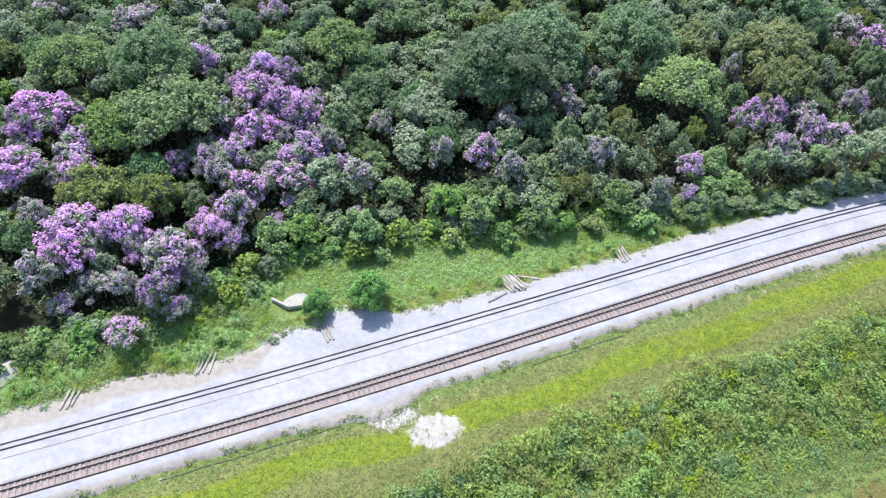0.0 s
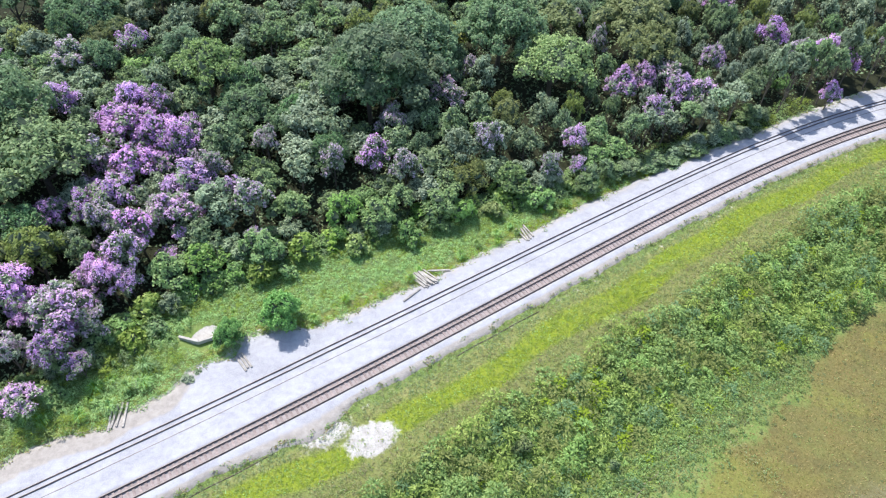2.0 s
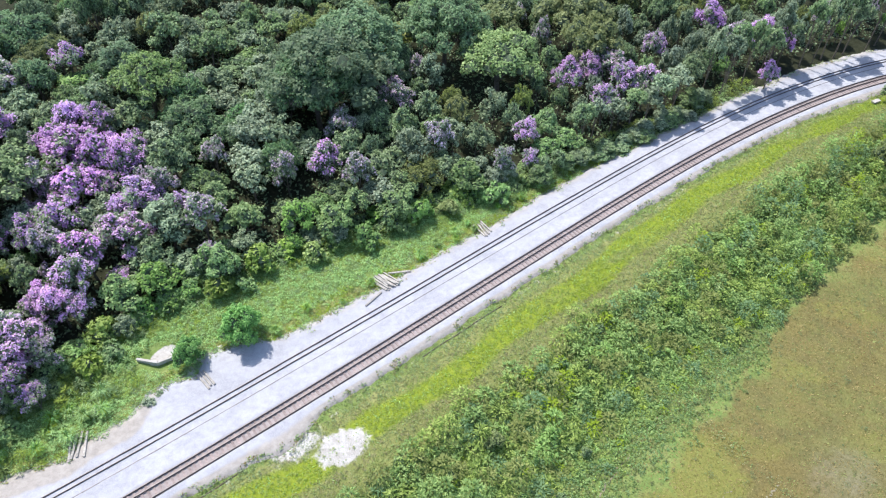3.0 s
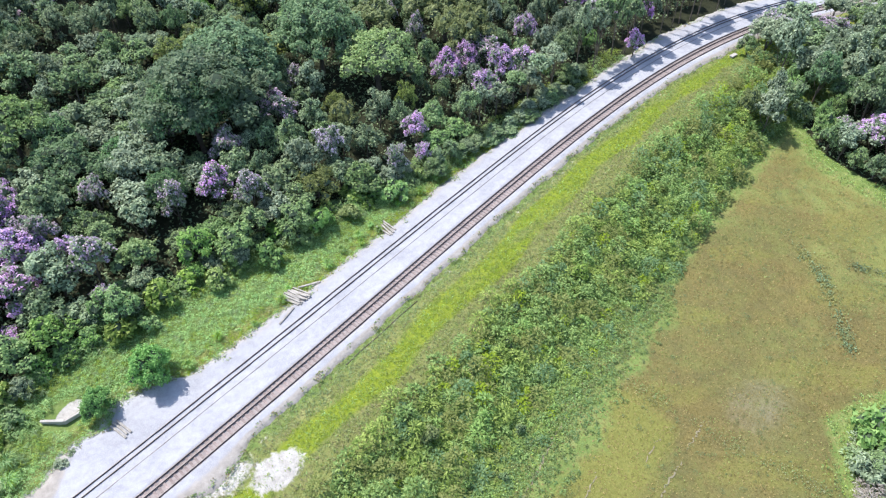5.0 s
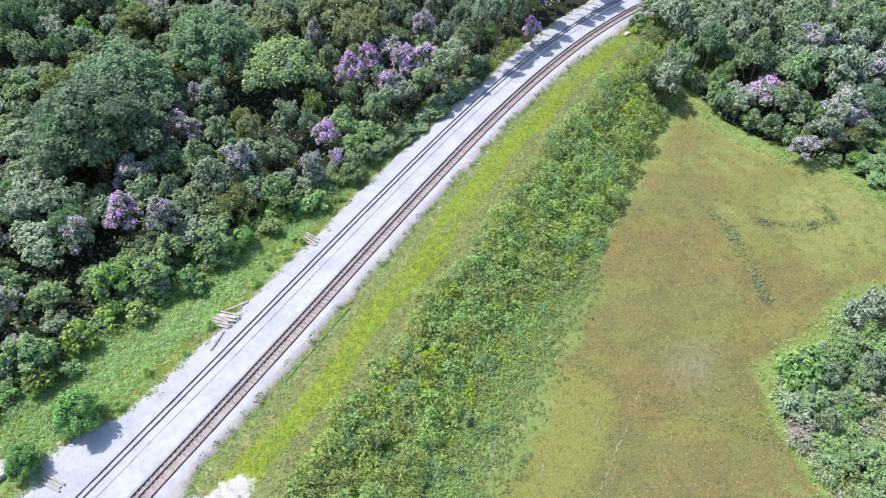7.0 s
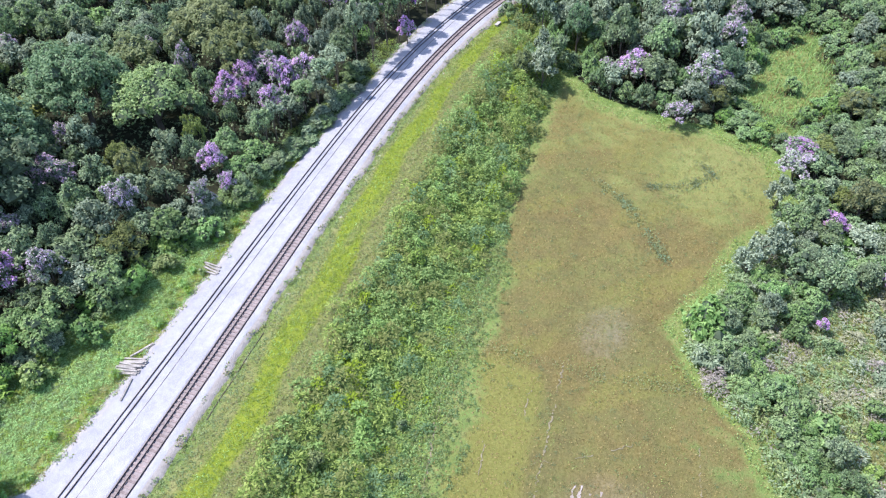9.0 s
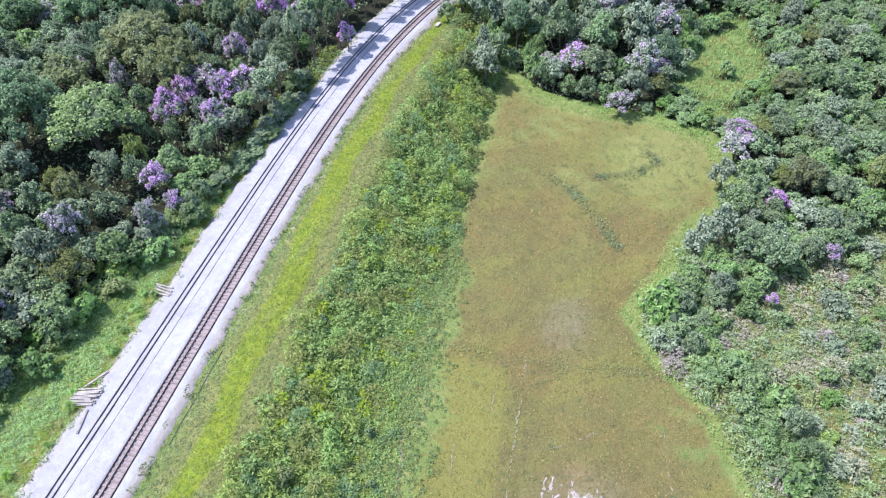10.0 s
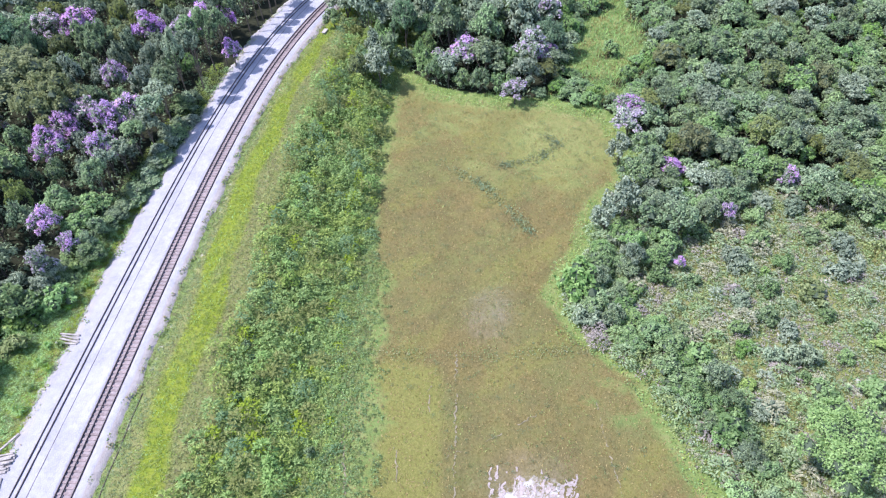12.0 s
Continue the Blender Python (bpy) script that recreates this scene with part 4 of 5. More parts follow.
# low leaves over the ground between the shrubs, then the shrubs, tall along the crest and lower towards the field
x, y, s_, o_ = line_points(30000, -78, 84, strip_right, strip_left, 31)
thicket("shrub_layer", "low dark green growth under the shrubs of the embankment", x, y, np.full(len(x), 0.3), 0.2, [LEAF_DARK, LEAF_OLIVE], (0.55, 0.45), 41, 0.8, 0.7)
rng = np.random.default_rng(52)
x, y, s_, o_ = line_points(34000, -80, 84, lambda s: strip_right(s) + 0.3, lambda s: strip_left(s) - 0.3, 51)
deep = np.clip((strip_left(s_) - o_) / (strip_left(s_) - strip_right(s_)), 0, 1)
crest = (1 - smooth(deep, 0.55, 0.88)) * smooth(deep, 0.0, 0.05)
east = smooth(s_, -6, 22)
big = rng.random(len(x)) < (0.05 + 0.16 * east) * np.clip(crest + 0.25, 0, 1)
crest = np.maximum(crest, east * (1 - smooth(deep, 0.9, 1.0)))
r = rng.uniform(0.34, 0.64, len(x)) * np.where(big, rng.uniform(1.7, 2.5, len(x)), 1 + 0.4 * crest * (rng.random(len(x)) < 0.4))
ok = np.argsort(-r * rng.uniform(0.6, 1.4, len(x)))
x, y, r, crest, deep, s_, east = [v[ok] for v in (x, y, r, crest, deep, s_, east)]
ok = spaced(x, y, r, 0.56)
x, y, r, crest, deep, s_, east = [v[ok] for v in (x, y, r, crest, deep, s_, east)]
lump = np.clip(wave(x, y, 7.5, 53), -0.9, 0.9)
h = (0.3 + 0.2 * (1 - crest) + crest * (2.1 * (r - 0.25) + 0.25) * (0.95 + 0.5 * lump)) * rng.uniform(0.6, 1.35, len(x)) * (0.95 + 0.3 * east)
bushes("shrub_thicket", "dense green shrubs and saplings on the railway embankment", x, y, r, h, 62, 0.30, [LEAF_SHRUB, LEAF_DARK, LEAF_LIME, GRASS_YELLOW, LEAF_BRIGHT, LEAF_OLIVE],
       tint(x, y, (0.3, 0.12, 0.24, 0.05, 0.09, 0.2), 54), 56, 0.55)

SCRUB = [(38, -8), (44, -2), (49, 6), (53, 11), (62, 11), (71, 11.5), (79, 8), (86, -8), (90, -33), (30, -36)]
BARE = [(59.0, -14.6, 5.0, 2.0, -40), (55.0, -21.9, 3.4, 2.0, -30), (52.5, -11.2, 2.6, 1.2, 10), (67.3, -16.8, 4.5, 1.8, -20)]


def barren(x, y):
    return np.maximum.reduce([blot(x, y, *b) for b in BARE])


x, y = region_points(110000, 28, 92, -36, 14, lambda x, y: inside(x, y, SCRUB) & (ring_distance(x, y, FIELD) < -0.2), 32)
thicket("scrub_layer", "low dry grass and weeds between the bushes of the scrub", x, y, np.full(len(x), 0.26), 0.22, [LEAF_DRY, LEAF_STRAW, LEAF_PALE, GRASS_BEIGE], (0.14, 0.3, 0.38, 0.18), 42, 0.8, 0.7, 0.9)
x, y = region_points(18000, 28, 92, -36, 14, lambda x, y: inside(x, y, SCRUB) & (ring_distance(x, y, FIELD) < -0.5), 53)
edge = ring_distance(x, y, FIELD)
big_one = rng.random(len(x)) < 0.16 + 0.3 * smooth(edge, -8, -2)
r = np.where(big_one, rng.uniform(0.9, 1.7, len(x)), rng.uniform(0.3, 0.65, len(x))) * (1 - 0.5 * barren(x, y))
ok = spaced(x, y, r, 0.5)
x, y, r, edge = [v[ok] for v in (x, y, r, edge)]
keep = rng.random(len(x)) > 0.7 * barren(x, y)
x, y, r = x[keep], y[keep], r[keep]
bushes("scrub", "low grey-green and straw-coloured scrub beside the mown field", x, y, r, r * rng.uniform(0.8, 1.7, len(x)), 85, 0.27, [LEAF_DRY, LEAF_STRAW, LEAF_GREY, LEAF_PALE, LEAF_MID, LEAF_BRIGHT, LEAF_LIME],
       tint(x, y, (0.12, 0.2, 0.12, 0.26, 0.1, 0.13, 0.07), 57, 9.0, 0.5), 58, 0.5)

# weeds between the white stone and the woods
x, y, s_, o_ = line_points(12500, -86, 50, lambda s: gravel_left(s) + 0.25, lambda s: forest_edge(s) + 2.5, 54)
keep = (np.hypot((s_ + 49.5) / 2.8, (o_ - 14.4) / 2.2) > 1) & (np.hypot((x + 47.2) / 2.6, (y - 40.5) / 2.2) > 1)
x, y, s_, o_ = [v[keep] for v in (x, y, s_, o_)]
rank = smooth(-s_, 46, 56) + 0.9 * smooth(o_ - forest_edge(s_), -3.5, 0.5)
r = rng.uniform(0.22, 0.5, len(x)) * (1 + 0.7 * np.clip(rank, 0, 1) * (rng.random(len(x)) < 0.5))
ok = spaced(x, y, r, 0.55)
x, y, s_, o_, r, rank = [v[ok] for v in (x, y, s_, o_, r, rank)]
rise = smooth(o_ - gravel_left(s_), 0.2, 1.6)
bushes("weeds", "tall green weeds and grass along the edge of the woods", x, y, r, (0.22 + 1.2 * np.clip(rank, 0, 1)) * (0.5 + 0.5 * rise) * rng.uniform(0.6, 1.4, len(x)) * (1 + 0.3 * wave(x, y, 5, 55)), 105, 0.38,
       [GRASS_LUSH, LEAF_BRIGHT, LEAF_MID, LEAF_LIME, LEAF_PALE, GRASS_YELLOW], tint(x, y, (0.28, 0.14, 0.12, 0.22, 0.08, 0.16), 43, 6.0, 0.5), 86, 0.2)


def grass(name, label, xs, ys, tall, wide, mats, shares, seed, bend=0.5):
    """Leaning blades of grass, three vertices each."""
    rng = np.random.default_rng(seed)
    n = len(xs)
    z = height(xs, ys) - 0.02
    a = rng.uniform(0, 6.283, n)
    h = tall * rng.uniform(0.5, 1.3, n)
    base = np.stack([xs, ys, z], -1)
    side = np.stack([np.cos(a), np.sin(a), np.zeros(n)], -1) * (wide * rng.uniform(0.7, 1.4, n))[:, None]
    tip = base + np.stack([-np.sin(a) * h * bend * rng.uniform(-1.2, 1.2, n), np.cos(a) * h * bend * rng.uniform(-1.2, 1.2, n), h], -1)
    V = np.stack([base - side, base + side, tip], 1).reshape(-1, 3)
    clump = wave(xs, ys, 6.0, seed + 1) * 0.3 + rng.random(n)
    order = np.argsort(np.argsort(clump)) / n
    index = np.searchsorted(np.cumsum(shares)[:-1], order)
    return tagged(new(name, mesh_of(name, V, np.arange(3 * n).reshape(n, 3), mats, index)), label, "grass", kind="stuff")


x, y, s_, o_ = line_points(30000, -80, 80, lambda s: strip_left(s) - 0.4, lambda s: gravel_right(s) + 0.35, 34)
mid_band = np.exp(-((o_ - lime_line(s_)) / 1.7) ** 4)
keep = (np.random.default_rng(9).random(len(x)) < 0.18) | (blot(x, y, sx, sy, 3.0, 1.9, 15) < 0.35) & (blot(x, y, *on_line(-43, -5.0), 3.4, 1.8, 20) < 0.6)
x, y, s_, o_, mid_band = [v[keep] for v in (x, y, s_, o_, mid_band)]
lot = np.random.default_rng(6).random(len(x))
tx, ty, ts, to = line_points(9000, -80, 80, lambda s: strip_left(s) - 0.2, lambda s: gravel_right(s) - 0.1, 90)
tuft_r = np.random.default_rng(91).uniform(0.16, 0.42, len(tx))
ok = spaced(tx, ty, tuft_r, 0.5)
tx, ty, ts, to, tuft_r = [v[ok] for v in (tx, ty, ts, to, tuft_r)]
ok = (blot(tx, ty, sx, sy, 3.0, 1.9, 15) < 0.4) | (np.random.default_rng(92).random(len(tx)) < 0.2)
tx, ty, ts, to, tuft_r = [v[ok] for v in (tx, ty, ts, to, tuft_r)]
gold = np.exp(-((to - lime_line(ts)) / 1.7) ** 4) + 0.25 * wave(tx, ty, 6, 93)
green = smooth(-to, 2.2, 4.2) * (1 - smooth(-to, 4.2, 5.4)) + 0.5 * wave(tx, ty, 8, 94)
kind_of = np.where(gold > 0.5, 0, np.where(green > 0.45, 1, np.where(np.random.default_rng(95).random(len(tx)) < 0.4, 2, 3)))
bushes("verge_tufts", "soft tufts of yellow-green grass and weeds on the embankment", tx, ty, tuft_r, tuft_r * np.random.default_rng(96).uniform(0.5, 1.2, len(tx)), 62, 0.26,
       [GRASS_YELLOW, LEAF_SHRUB, GRASS_BEIGE, LEAF_LIME], kind_of, 97, 0.22)
for band, mats, shares, keep, tall, text in (
        ("verge_grass", [GRASS_YELLOW, GRASS_LUSH], (0.8, 0.2), mid_band > lot, 0.24, "bright yellow-green grass on the embankment beside the track"),
        ("verge_weeds", [GRASS_BEIGE, GRASS_LUSH, GRASS_YELLOW], (0.6, 0.22, 0.18), mid_band <= lot, 0.24, "pale dry grass and weeds on the embankment")):
    grass(band, text, x[keep], y[keep], 0.7 * tall, 0.05, mats, shares, 44, 2.0)
x, y = region_points(110000, 5, 95, -16, 56, lambda x, y: ring_distance(x, y, FIELD) > -0.8, 35)
grass("field_grass", "short brownish mown grass of the open field", x, y, 0.12, 0.075, [GRASS_DRY, LEAF_OLIVE], (0.78, 0.22), 45, 2.0)
x, y = region_points(22000, 90, 138, 8, 38, lambda x, y: in_glade(x, y) > 0.2, 36)
grass("glade_grass", "long pale green grass in a glade among the trees", x, y, 0.6, 0.06, [GRASS_DRY, GRASS_LUSH, LEAF_PALE], (0.2, 0.2, 0.6), 46, 1.6)

x, y, s_, o_ = line_points(11000, -84, 24, lambda s: gravel_left(s) + 0.1, lambda s: forest_edge(s) + 1.0, 56)
keep = (np.hypot((s_ + 49.5) / 2.4, (o_ - 14.4) / 1.8) > 1) & (np.hypot((x + 47.2) / 2.6, (y - 40.5) / 2.2) > 1)
x, y, s_, o_ = [v[keep] for v in (x, y, s_, o_)]
r = np.random.default_rng(47).uniform(0.18, 0.44, len(x))
ok = spaced(x, y, r, 0.42)
x, y, s_, o_, r = [v[ok] for v in (x, y, s_, o_, r)]
rim = (o_ - gravel_left(s_) + 0.7 * wave(s_, o_, 6, 65) < 1.9) & (s_ > -44)
lot = np.random.default_rng(48).random(len(x)) + 0.35 * wave(x, y, 4, 49)
bushes("edge_grass", "tall yellowish and tan grass along the edge of the white stone", x[rim], y[rim], r[rim], r[rim] * 1.7, 62, 0.26, [GRASS_YELLOW, GRASS_BEIGE, GRASS_LUSH], np.where(lot < 0.45, 0, np.where(lot < 0.8, 1, 2))[rim], 45, 0.2)
bushes("tall_grass", "tall lush grass between the stone bed and the woods", x[~rim], y[~rim], r[~rim], r[~rim] * 1.2, 62, 0.26, [GRASS_LUSH, GRASS_YELLOW, LEAF_PALE], np.where(lot < 0.74, 0, np.where(lot < 0.88, 1, 2))[~rim], 46, 0.24)
for seed, side in ((57, gravel_right), (58, gravel_left)):
    r = np.random.default_rng(seed)
    c = r.uniform(-84, 78, 150)
    s_ = np.repeat(c, 16) + r.normal(size=2400) * 0.28
    x, y = on_line(s_, side(s_) + np.repeat(r.normal(size=150) * 0.3, 16) + r.normal(size=2400) * 0.16)
    thicket("edge_weeds", "small green weeds at the edge of the white stone", x, y, np.full(2400, 0.42), 0.2, [LEAF_MID, LEAF_LIME, GRASS_DRY], (0.4, 0.3, 0.3), seed + 20, 0.6, 0.6)


# dim undergrowth between the trunks
x, y = region_points(150000, -95, 150, -32, 140, lambda x, y: left_woods(x, y) | right_woods(x, y), 83)
thicket("undergrowth", "dark green undergrowth on the floor of the woods", x, y, 0.5 + 0.5 * np.clip(wave(x, y, 6, 84), 0, 1), 0.42, [LEAF_DARK, LEAF_MID], (0.6, 0.4), 85, 0.7, 0.6)


# single shrubs
def shrub_mesh(seed, leaf, size=0.2):
    return crown_mesh(seed, 0.75, 0.95, 0.05, 7, 0.42, 460, size, leaf)[0]


SHRUBS = [(shrub_mesh(700 + k, leaf, 0.19 + 0.02 * (k % 3)), label) for k, (leaf, label) in enumerate((
    (LEAF_SHRUB, "mid-green leafy shrub among grass"), (LEAF_BRIGHT, "bright green leafy shrub among grass"), (LEAF_LIME, "yellow-green leafy shrub among grass"),
    (LEAF_GREY, "grey-green bushy shrub among grass"), (LEAF_LIME, "yellow-green leafy shrub among grass"), (LEAF_DRY, "dry brown leafless-looking shrub in scrub"),
    (LEAF_SHRUB, "mid-green leafy shrub among grass"), (LEAF_BRIGHT, "bright green leafy shrub among grass")))]


def plant_shrub(k, x, y, scale, stretch=1.0):
    me, label = SHRUBS[k]
    ob = tagged(new("shrub", me), label, "shrub", "shrubs on the embankment and in the scrub")
    ob.matrix_basis = pose(x, y, float(height(x, y)[0]) - 0.1, 0, 0, RNG.uniform(0, 360)) @ Matrix.Diagonal((scale, scale, scale * stretch, 1))
    return ob


rng = np.random.default_rng(8)
x, y, s_, o_ = line_points(2600, -76, 80, lambda s: strip_right(s) + 1.2, lambda s: strip_left(s) - 0.8, 37)
got = []
for a, c, sv, ov in zip(x, y, s_, o_):
    r = rng.uniform(0.7, 1.5) * (0.75 + 0.35 * smooth(ov, -22, -14))
    if all((a - p) ** 2 + (c - q) ** 2 > (1.35 * (r + t)) ** 2 * 0.62 for p, q, t in got):
        got.append((a, c, r))
for a, c, r in got[:60]:
    plant_shrub(int(rng.choice((0, 1, 2, 3, 4, 6, 7), p=(0.25, 0.1, 0.25, 0.0, 0.2, 0.15, 0.05))), a, c, r * 0.8, rng.uniform(1.2, 1.7))
x, y = region_points(1500, 36, 90, -32, 13, lambda x, y: inside(x, y, SCRUB) & (ring_distance(x, y, FIELD) < -1.5), 38)
got = []
for a, c in zip(x, y):
    r = rng.uniform(0.7, 1.6) * (1.5 if -7 < float(ring_distance(a, c, FIELD)[0]) else 1.0)
    if all((a - p) ** 2 + (c - q) ** 2 > (1.4 * (r + t)) ** 2 * 0.7 for p, q, t in got):
        got.append((a, c, r))
for a, c, r in got[:80]:
    plant_shrub(int(rng.choice((0, 1, 2, 3, 4, 5, 6, 7), p=(0.34, 0.1, 0.05, 0.3, 0.05, 0.0, 0.12, 0.04))), a, c, r * 1.3, rng.uniform(0.8, 1.35))

x, y, s_, o_ = line_points(800, -84, 6, lambda s: forest_edge(s) - 2.2, lambda s: forest_edge(s) + 1.6, 55)
got = []
for a, c in zip(x, y):
    r = rng.uniform(0.8, 1.5)
    if all((a - p) ** 2 + (c - q) ** 2 > (r + t) ** 2 * 1.1 for p, q, t in got) and math.hypot(a + 14.5, c - 50) > 8.5:
        got.append((a, c, r))
for a, c, r in got[:90]:
    plant_shrub(int(rng.choice((0, 1, 2, 3, 7), p=(0.12, 0.34, 0.24, 0.1, 0.2))), a, c, r * 1.5, rng.uniform(0.9, 1.3))


for sv, ov, q in ((-52.6, 9.5, 0.8), (-51.2, 9.9, 0.55), (-76.5, 8.4, 0.6)):
    x, y = on_line(sv, ov)
    plant_shrub(3, float(x), float(y), q, 0.9)


# ------------------------------------------------------------------ sleepers of the near track
sleeper_meshes = []
for k, length in enumerate((2.7, 2.75, 2.65)):
    bm = bevelled_box(length, 0.23, 0.16, 0.02, -0.09)
    me = bpy.data.meshes.new("sleeper")
    bm.to_mesh(me)
    bm.free()
    me.materials.append(SLEEPER)
    sleeper_meshes.append(me)
SPACING = 0.58
rng = np.random.default_rng(9)
rest_v, rest_f = [], []
for k in range(-200, 236):
    sv = k * SPACING + rng.uniform(-0.03, 0.03)
    x, y = on_line(sv, rng.uniform(-0.04, 0.04))
    m = pose(float(x), float(y), rng.uniform(-0.03, -0.005), 0, 0, math.degrees(float(np.interp(sv, S_AXIS, _th))) + 90 + rng.uniform(-1.5, 1.5))
    me = sleeper_meshes[int(rng.integers(3))]
    if -130 <= k < 150:
        ob = new("sleeper", me)
        ob.parent, ob.matrix_basis = near_track, m
    else:
        n0 = len(rest_v)
        rest_v += [tuple(m @ v.co) for v in me.vertices]
        rest_f += [tuple(i + n0 for i in p.vertices) for p in me.polygons]
far_sleepers = part("sleeper_row", mesh_of("sleeper_row", rest_v, rest_f, [SLEEPER]), SLEEPER, near_track)
tagged(far_sleepers, kind="stuff")


# ------------------------------------------------------------------ timber, slab and small things by the line
def timber_beam(x, y, turn, length, width=0.22, thick=0.16, z=0.0, tilt=0.0, label="grey weathered wooden sleeper lying on the stone", group="old wooden sleepers"):
    bm = bevelled_box(length, width, thick, 0.018)
    bmesh.ops.subdivide_edges(bm, edges=[e for e in bm.edges if abs((e.verts[0].co - e.verts[1].co).x) > length * 0.5], cuts=4)
    r = np.random.default_rng(int(abs(x * 91 + y * 37)))
    for v in bm.verts:
        v.co += Vector((r.normal() * 0.006, r.normal() * 0.009, r.normal() * 0.006))
    me = bpy.data.meshes.new("timber_beam")
    bm.to_mesh(me)
    bm.free()
    me.materials.append(TIMBER)
    ob = tagged(new("timber_beam", me), label, "timber", group)
    ob.matrix_basis = pose(x, y, z, 0, tilt, turn)
    return ob


def beam_heap(s, o, turn, count, gap, length, seed, layers=1, jitter=6):
    """Old sleepers side by side, with a loose second layer."""
    r = np.random.default_rng(seed)
    th = math.degrees(float(np.interp(s, S_AXIS, _th)))
    for k in range(count):
        x, y = on_line(s + (k - (count - 1) / 2) * gap, o + r.uniform(-0.2, 0.2))
        timber_beam(float(x), float(y), th + turn + r.uniform(-jitter, jitter), length * r.uniform(0.9, 1.08), z=0.0)
    if layers > 1:
        for k in range(count - 2):
            x, y = on_line(s + (k - (count - 3) / 2) * gap * 0.9, o + r.uniform(-0.3, 0.3))
            timber_beam(float(x), float(y), th + turn + r.uniform(-14, 14), length * r.uniform(0.85, 1.0), z=0.168)


beam_heap(-60.2, 8.85, 63, 4, 0.5, 2.9, 1)
beam_heap(-73.9, 9.0, 68, 3, 0.55, 2.6, 2)
beam_heap(-46.5, 8.6, 100, 3, 0.36, 2.4, 3)
beam_heap(-22.9, 8.2, 103, 8, 0.29, 2.7, 4, 2, 5)
beam_heap(-7.3, 7.7, 84, 4, 0.42, 2.6, 5)
for s, o, turn in ((-25.6, 6.8, 12), (-20.6, 8.4, 150)):
    x, y = on_line(s, o)
    timber_beam(float(x), float(y), turn + 22, 2.8, z=0.0, label="dark weathered wooden sleeper beside the heap")

# broken concrete headwall by the small trees, two short wings in a V with sand behind
headwall = tagged(new("culvert_headwall"), "low broken concrete headwall in a V with sand behind it", "headwall")
zh = float(height(-18.2, 50.3)[0])
for (x0, y0), (x1, y1), tall in (((-20.3, 51.3), (-18.2, 50.3), 0.6), ((-18.2, 50.3), (-16.2, 50.8), 0.45)):
    length, way = math.hypot(x1 - x0, y1 - y0), math.degrees(math.atan2(y1 - y0, x1 - x0))
    for name, thick, z0, z1, text in (("wing_wall", 0.2, -0.3, tall, ""), ("coping", 0.3, tall, tall + 0.12, "sunlit white concrete coping")):
        wing = part(name, bevelled_box(length + 0.1, thick, z1 - z0, 0.03, 0.0), CONCRETE, headwall, text)
        wing.matrix_basis = pose((x0 + x1) / 2, (y0 + y1) / 2, zh + z0, 0, 2, way)

# old rail lying along the foot of the ballast
V, F = [], []
for a, c in ((-66.0, -47.0), (-26.0, -13.0)):
    pts = [(*[float(v) for v in on_line(q, -3.35 + 0.05 * math.sin(q))], -0.28) for q in np.arange(a, c, 1.5)]
    v, f = tube(pts, [0.06] * len(pts), 6)
    pipe = tagged(new("steel_pipe", mesh_of("steel_pipe", v, f, [RAIL], smooth=True)), "thin rusty steel pipe lying along the ballast edge", "pipe", "pipes along the track")

# white box far down the line
box = tagged(new("concrete_cover"), "small white concrete cover in the grass beside the track", "cover")
x, y = on_line(64.7, -4.3)
box.matrix_basis = pose(float(x), float(y), float(height(x, y)[0]) - 0.05, 0, 0, 10)
part("cover_slab", bevelled_box(1.5, 0.7, 0.14, 0.02, 0.3), CONCRETE, box)
part("cover_wall", bevelled_box(1.35, 0.58, 0.3, 0.02, 0.0), CONCRETE, box)


# pale sand heap at the edge of the weeds
rng = np.random.default_rng(12)
rings, n = 9, 28
V, F = [(0, 0, 0.75)], []
for i in range(1, rings + 1):
    q = i / rings
    for k in range(n):
        a = 2 * math.pi * k / n
        r = 2.3 * q * (1 + 0.1 * math.sin(3 * a + 1) + 0.06 * math.sin(5 * a))
        V.append((r * math.cos(a), 0.85 * r * math.sin(a), 0.75 * (1 - q * q) ** 1.3 - 0.12 * q + rng.normal() * 0.012))
F += [(0, 1 + k, 1 + (k + 1) % n) for k in range(n)]
F += [(1 + i * n + k, 1 + (i + 1) * n + k, 1 + (i + 1) * n + (k + 1) % n, 1 + i * n + (k + 1) % n) for i in range(rings - 1) for k in range(n)]
heap = tagged(new("sand_mound", mesh_of("sand_mound", V, F, [CONCRETE], smooth=True)), "low rounded mound of pale sand at the edge of the weeds", "sand mound")
heap.matrix_basis = pose(-47.0, 40.6, float(height(-47.0, 40.6)[0]) + 0.15, 0, 0, 20)


# ------------------------------------------------------------------ worn lines in the field
SAND, N, L, b = material("pale_bare_soil")
f = noise_node(N, L, 2.2, 6.0)
L.new(ramp(N, L, f, (0.3, (0.18, 0.155, 0.09)), (0.7, (0.28, 0.245, 0.165))), b.inputs["Base Color"])
b.inputs["Roughness"].default_value = 0.95


PALE_SOIL, N, L, b = material("pinkish_white_soil")
f = noise_node(N, L, 2.6, 6.0)
L.new(ramp(N, L, f, (0.3, (0.24, 0.20, 0.165)), (0.7, (0.42, 0.365, 0.345))), b.inputs["Base Color"])
b.inputs["Roughness"].default_value = 0.95


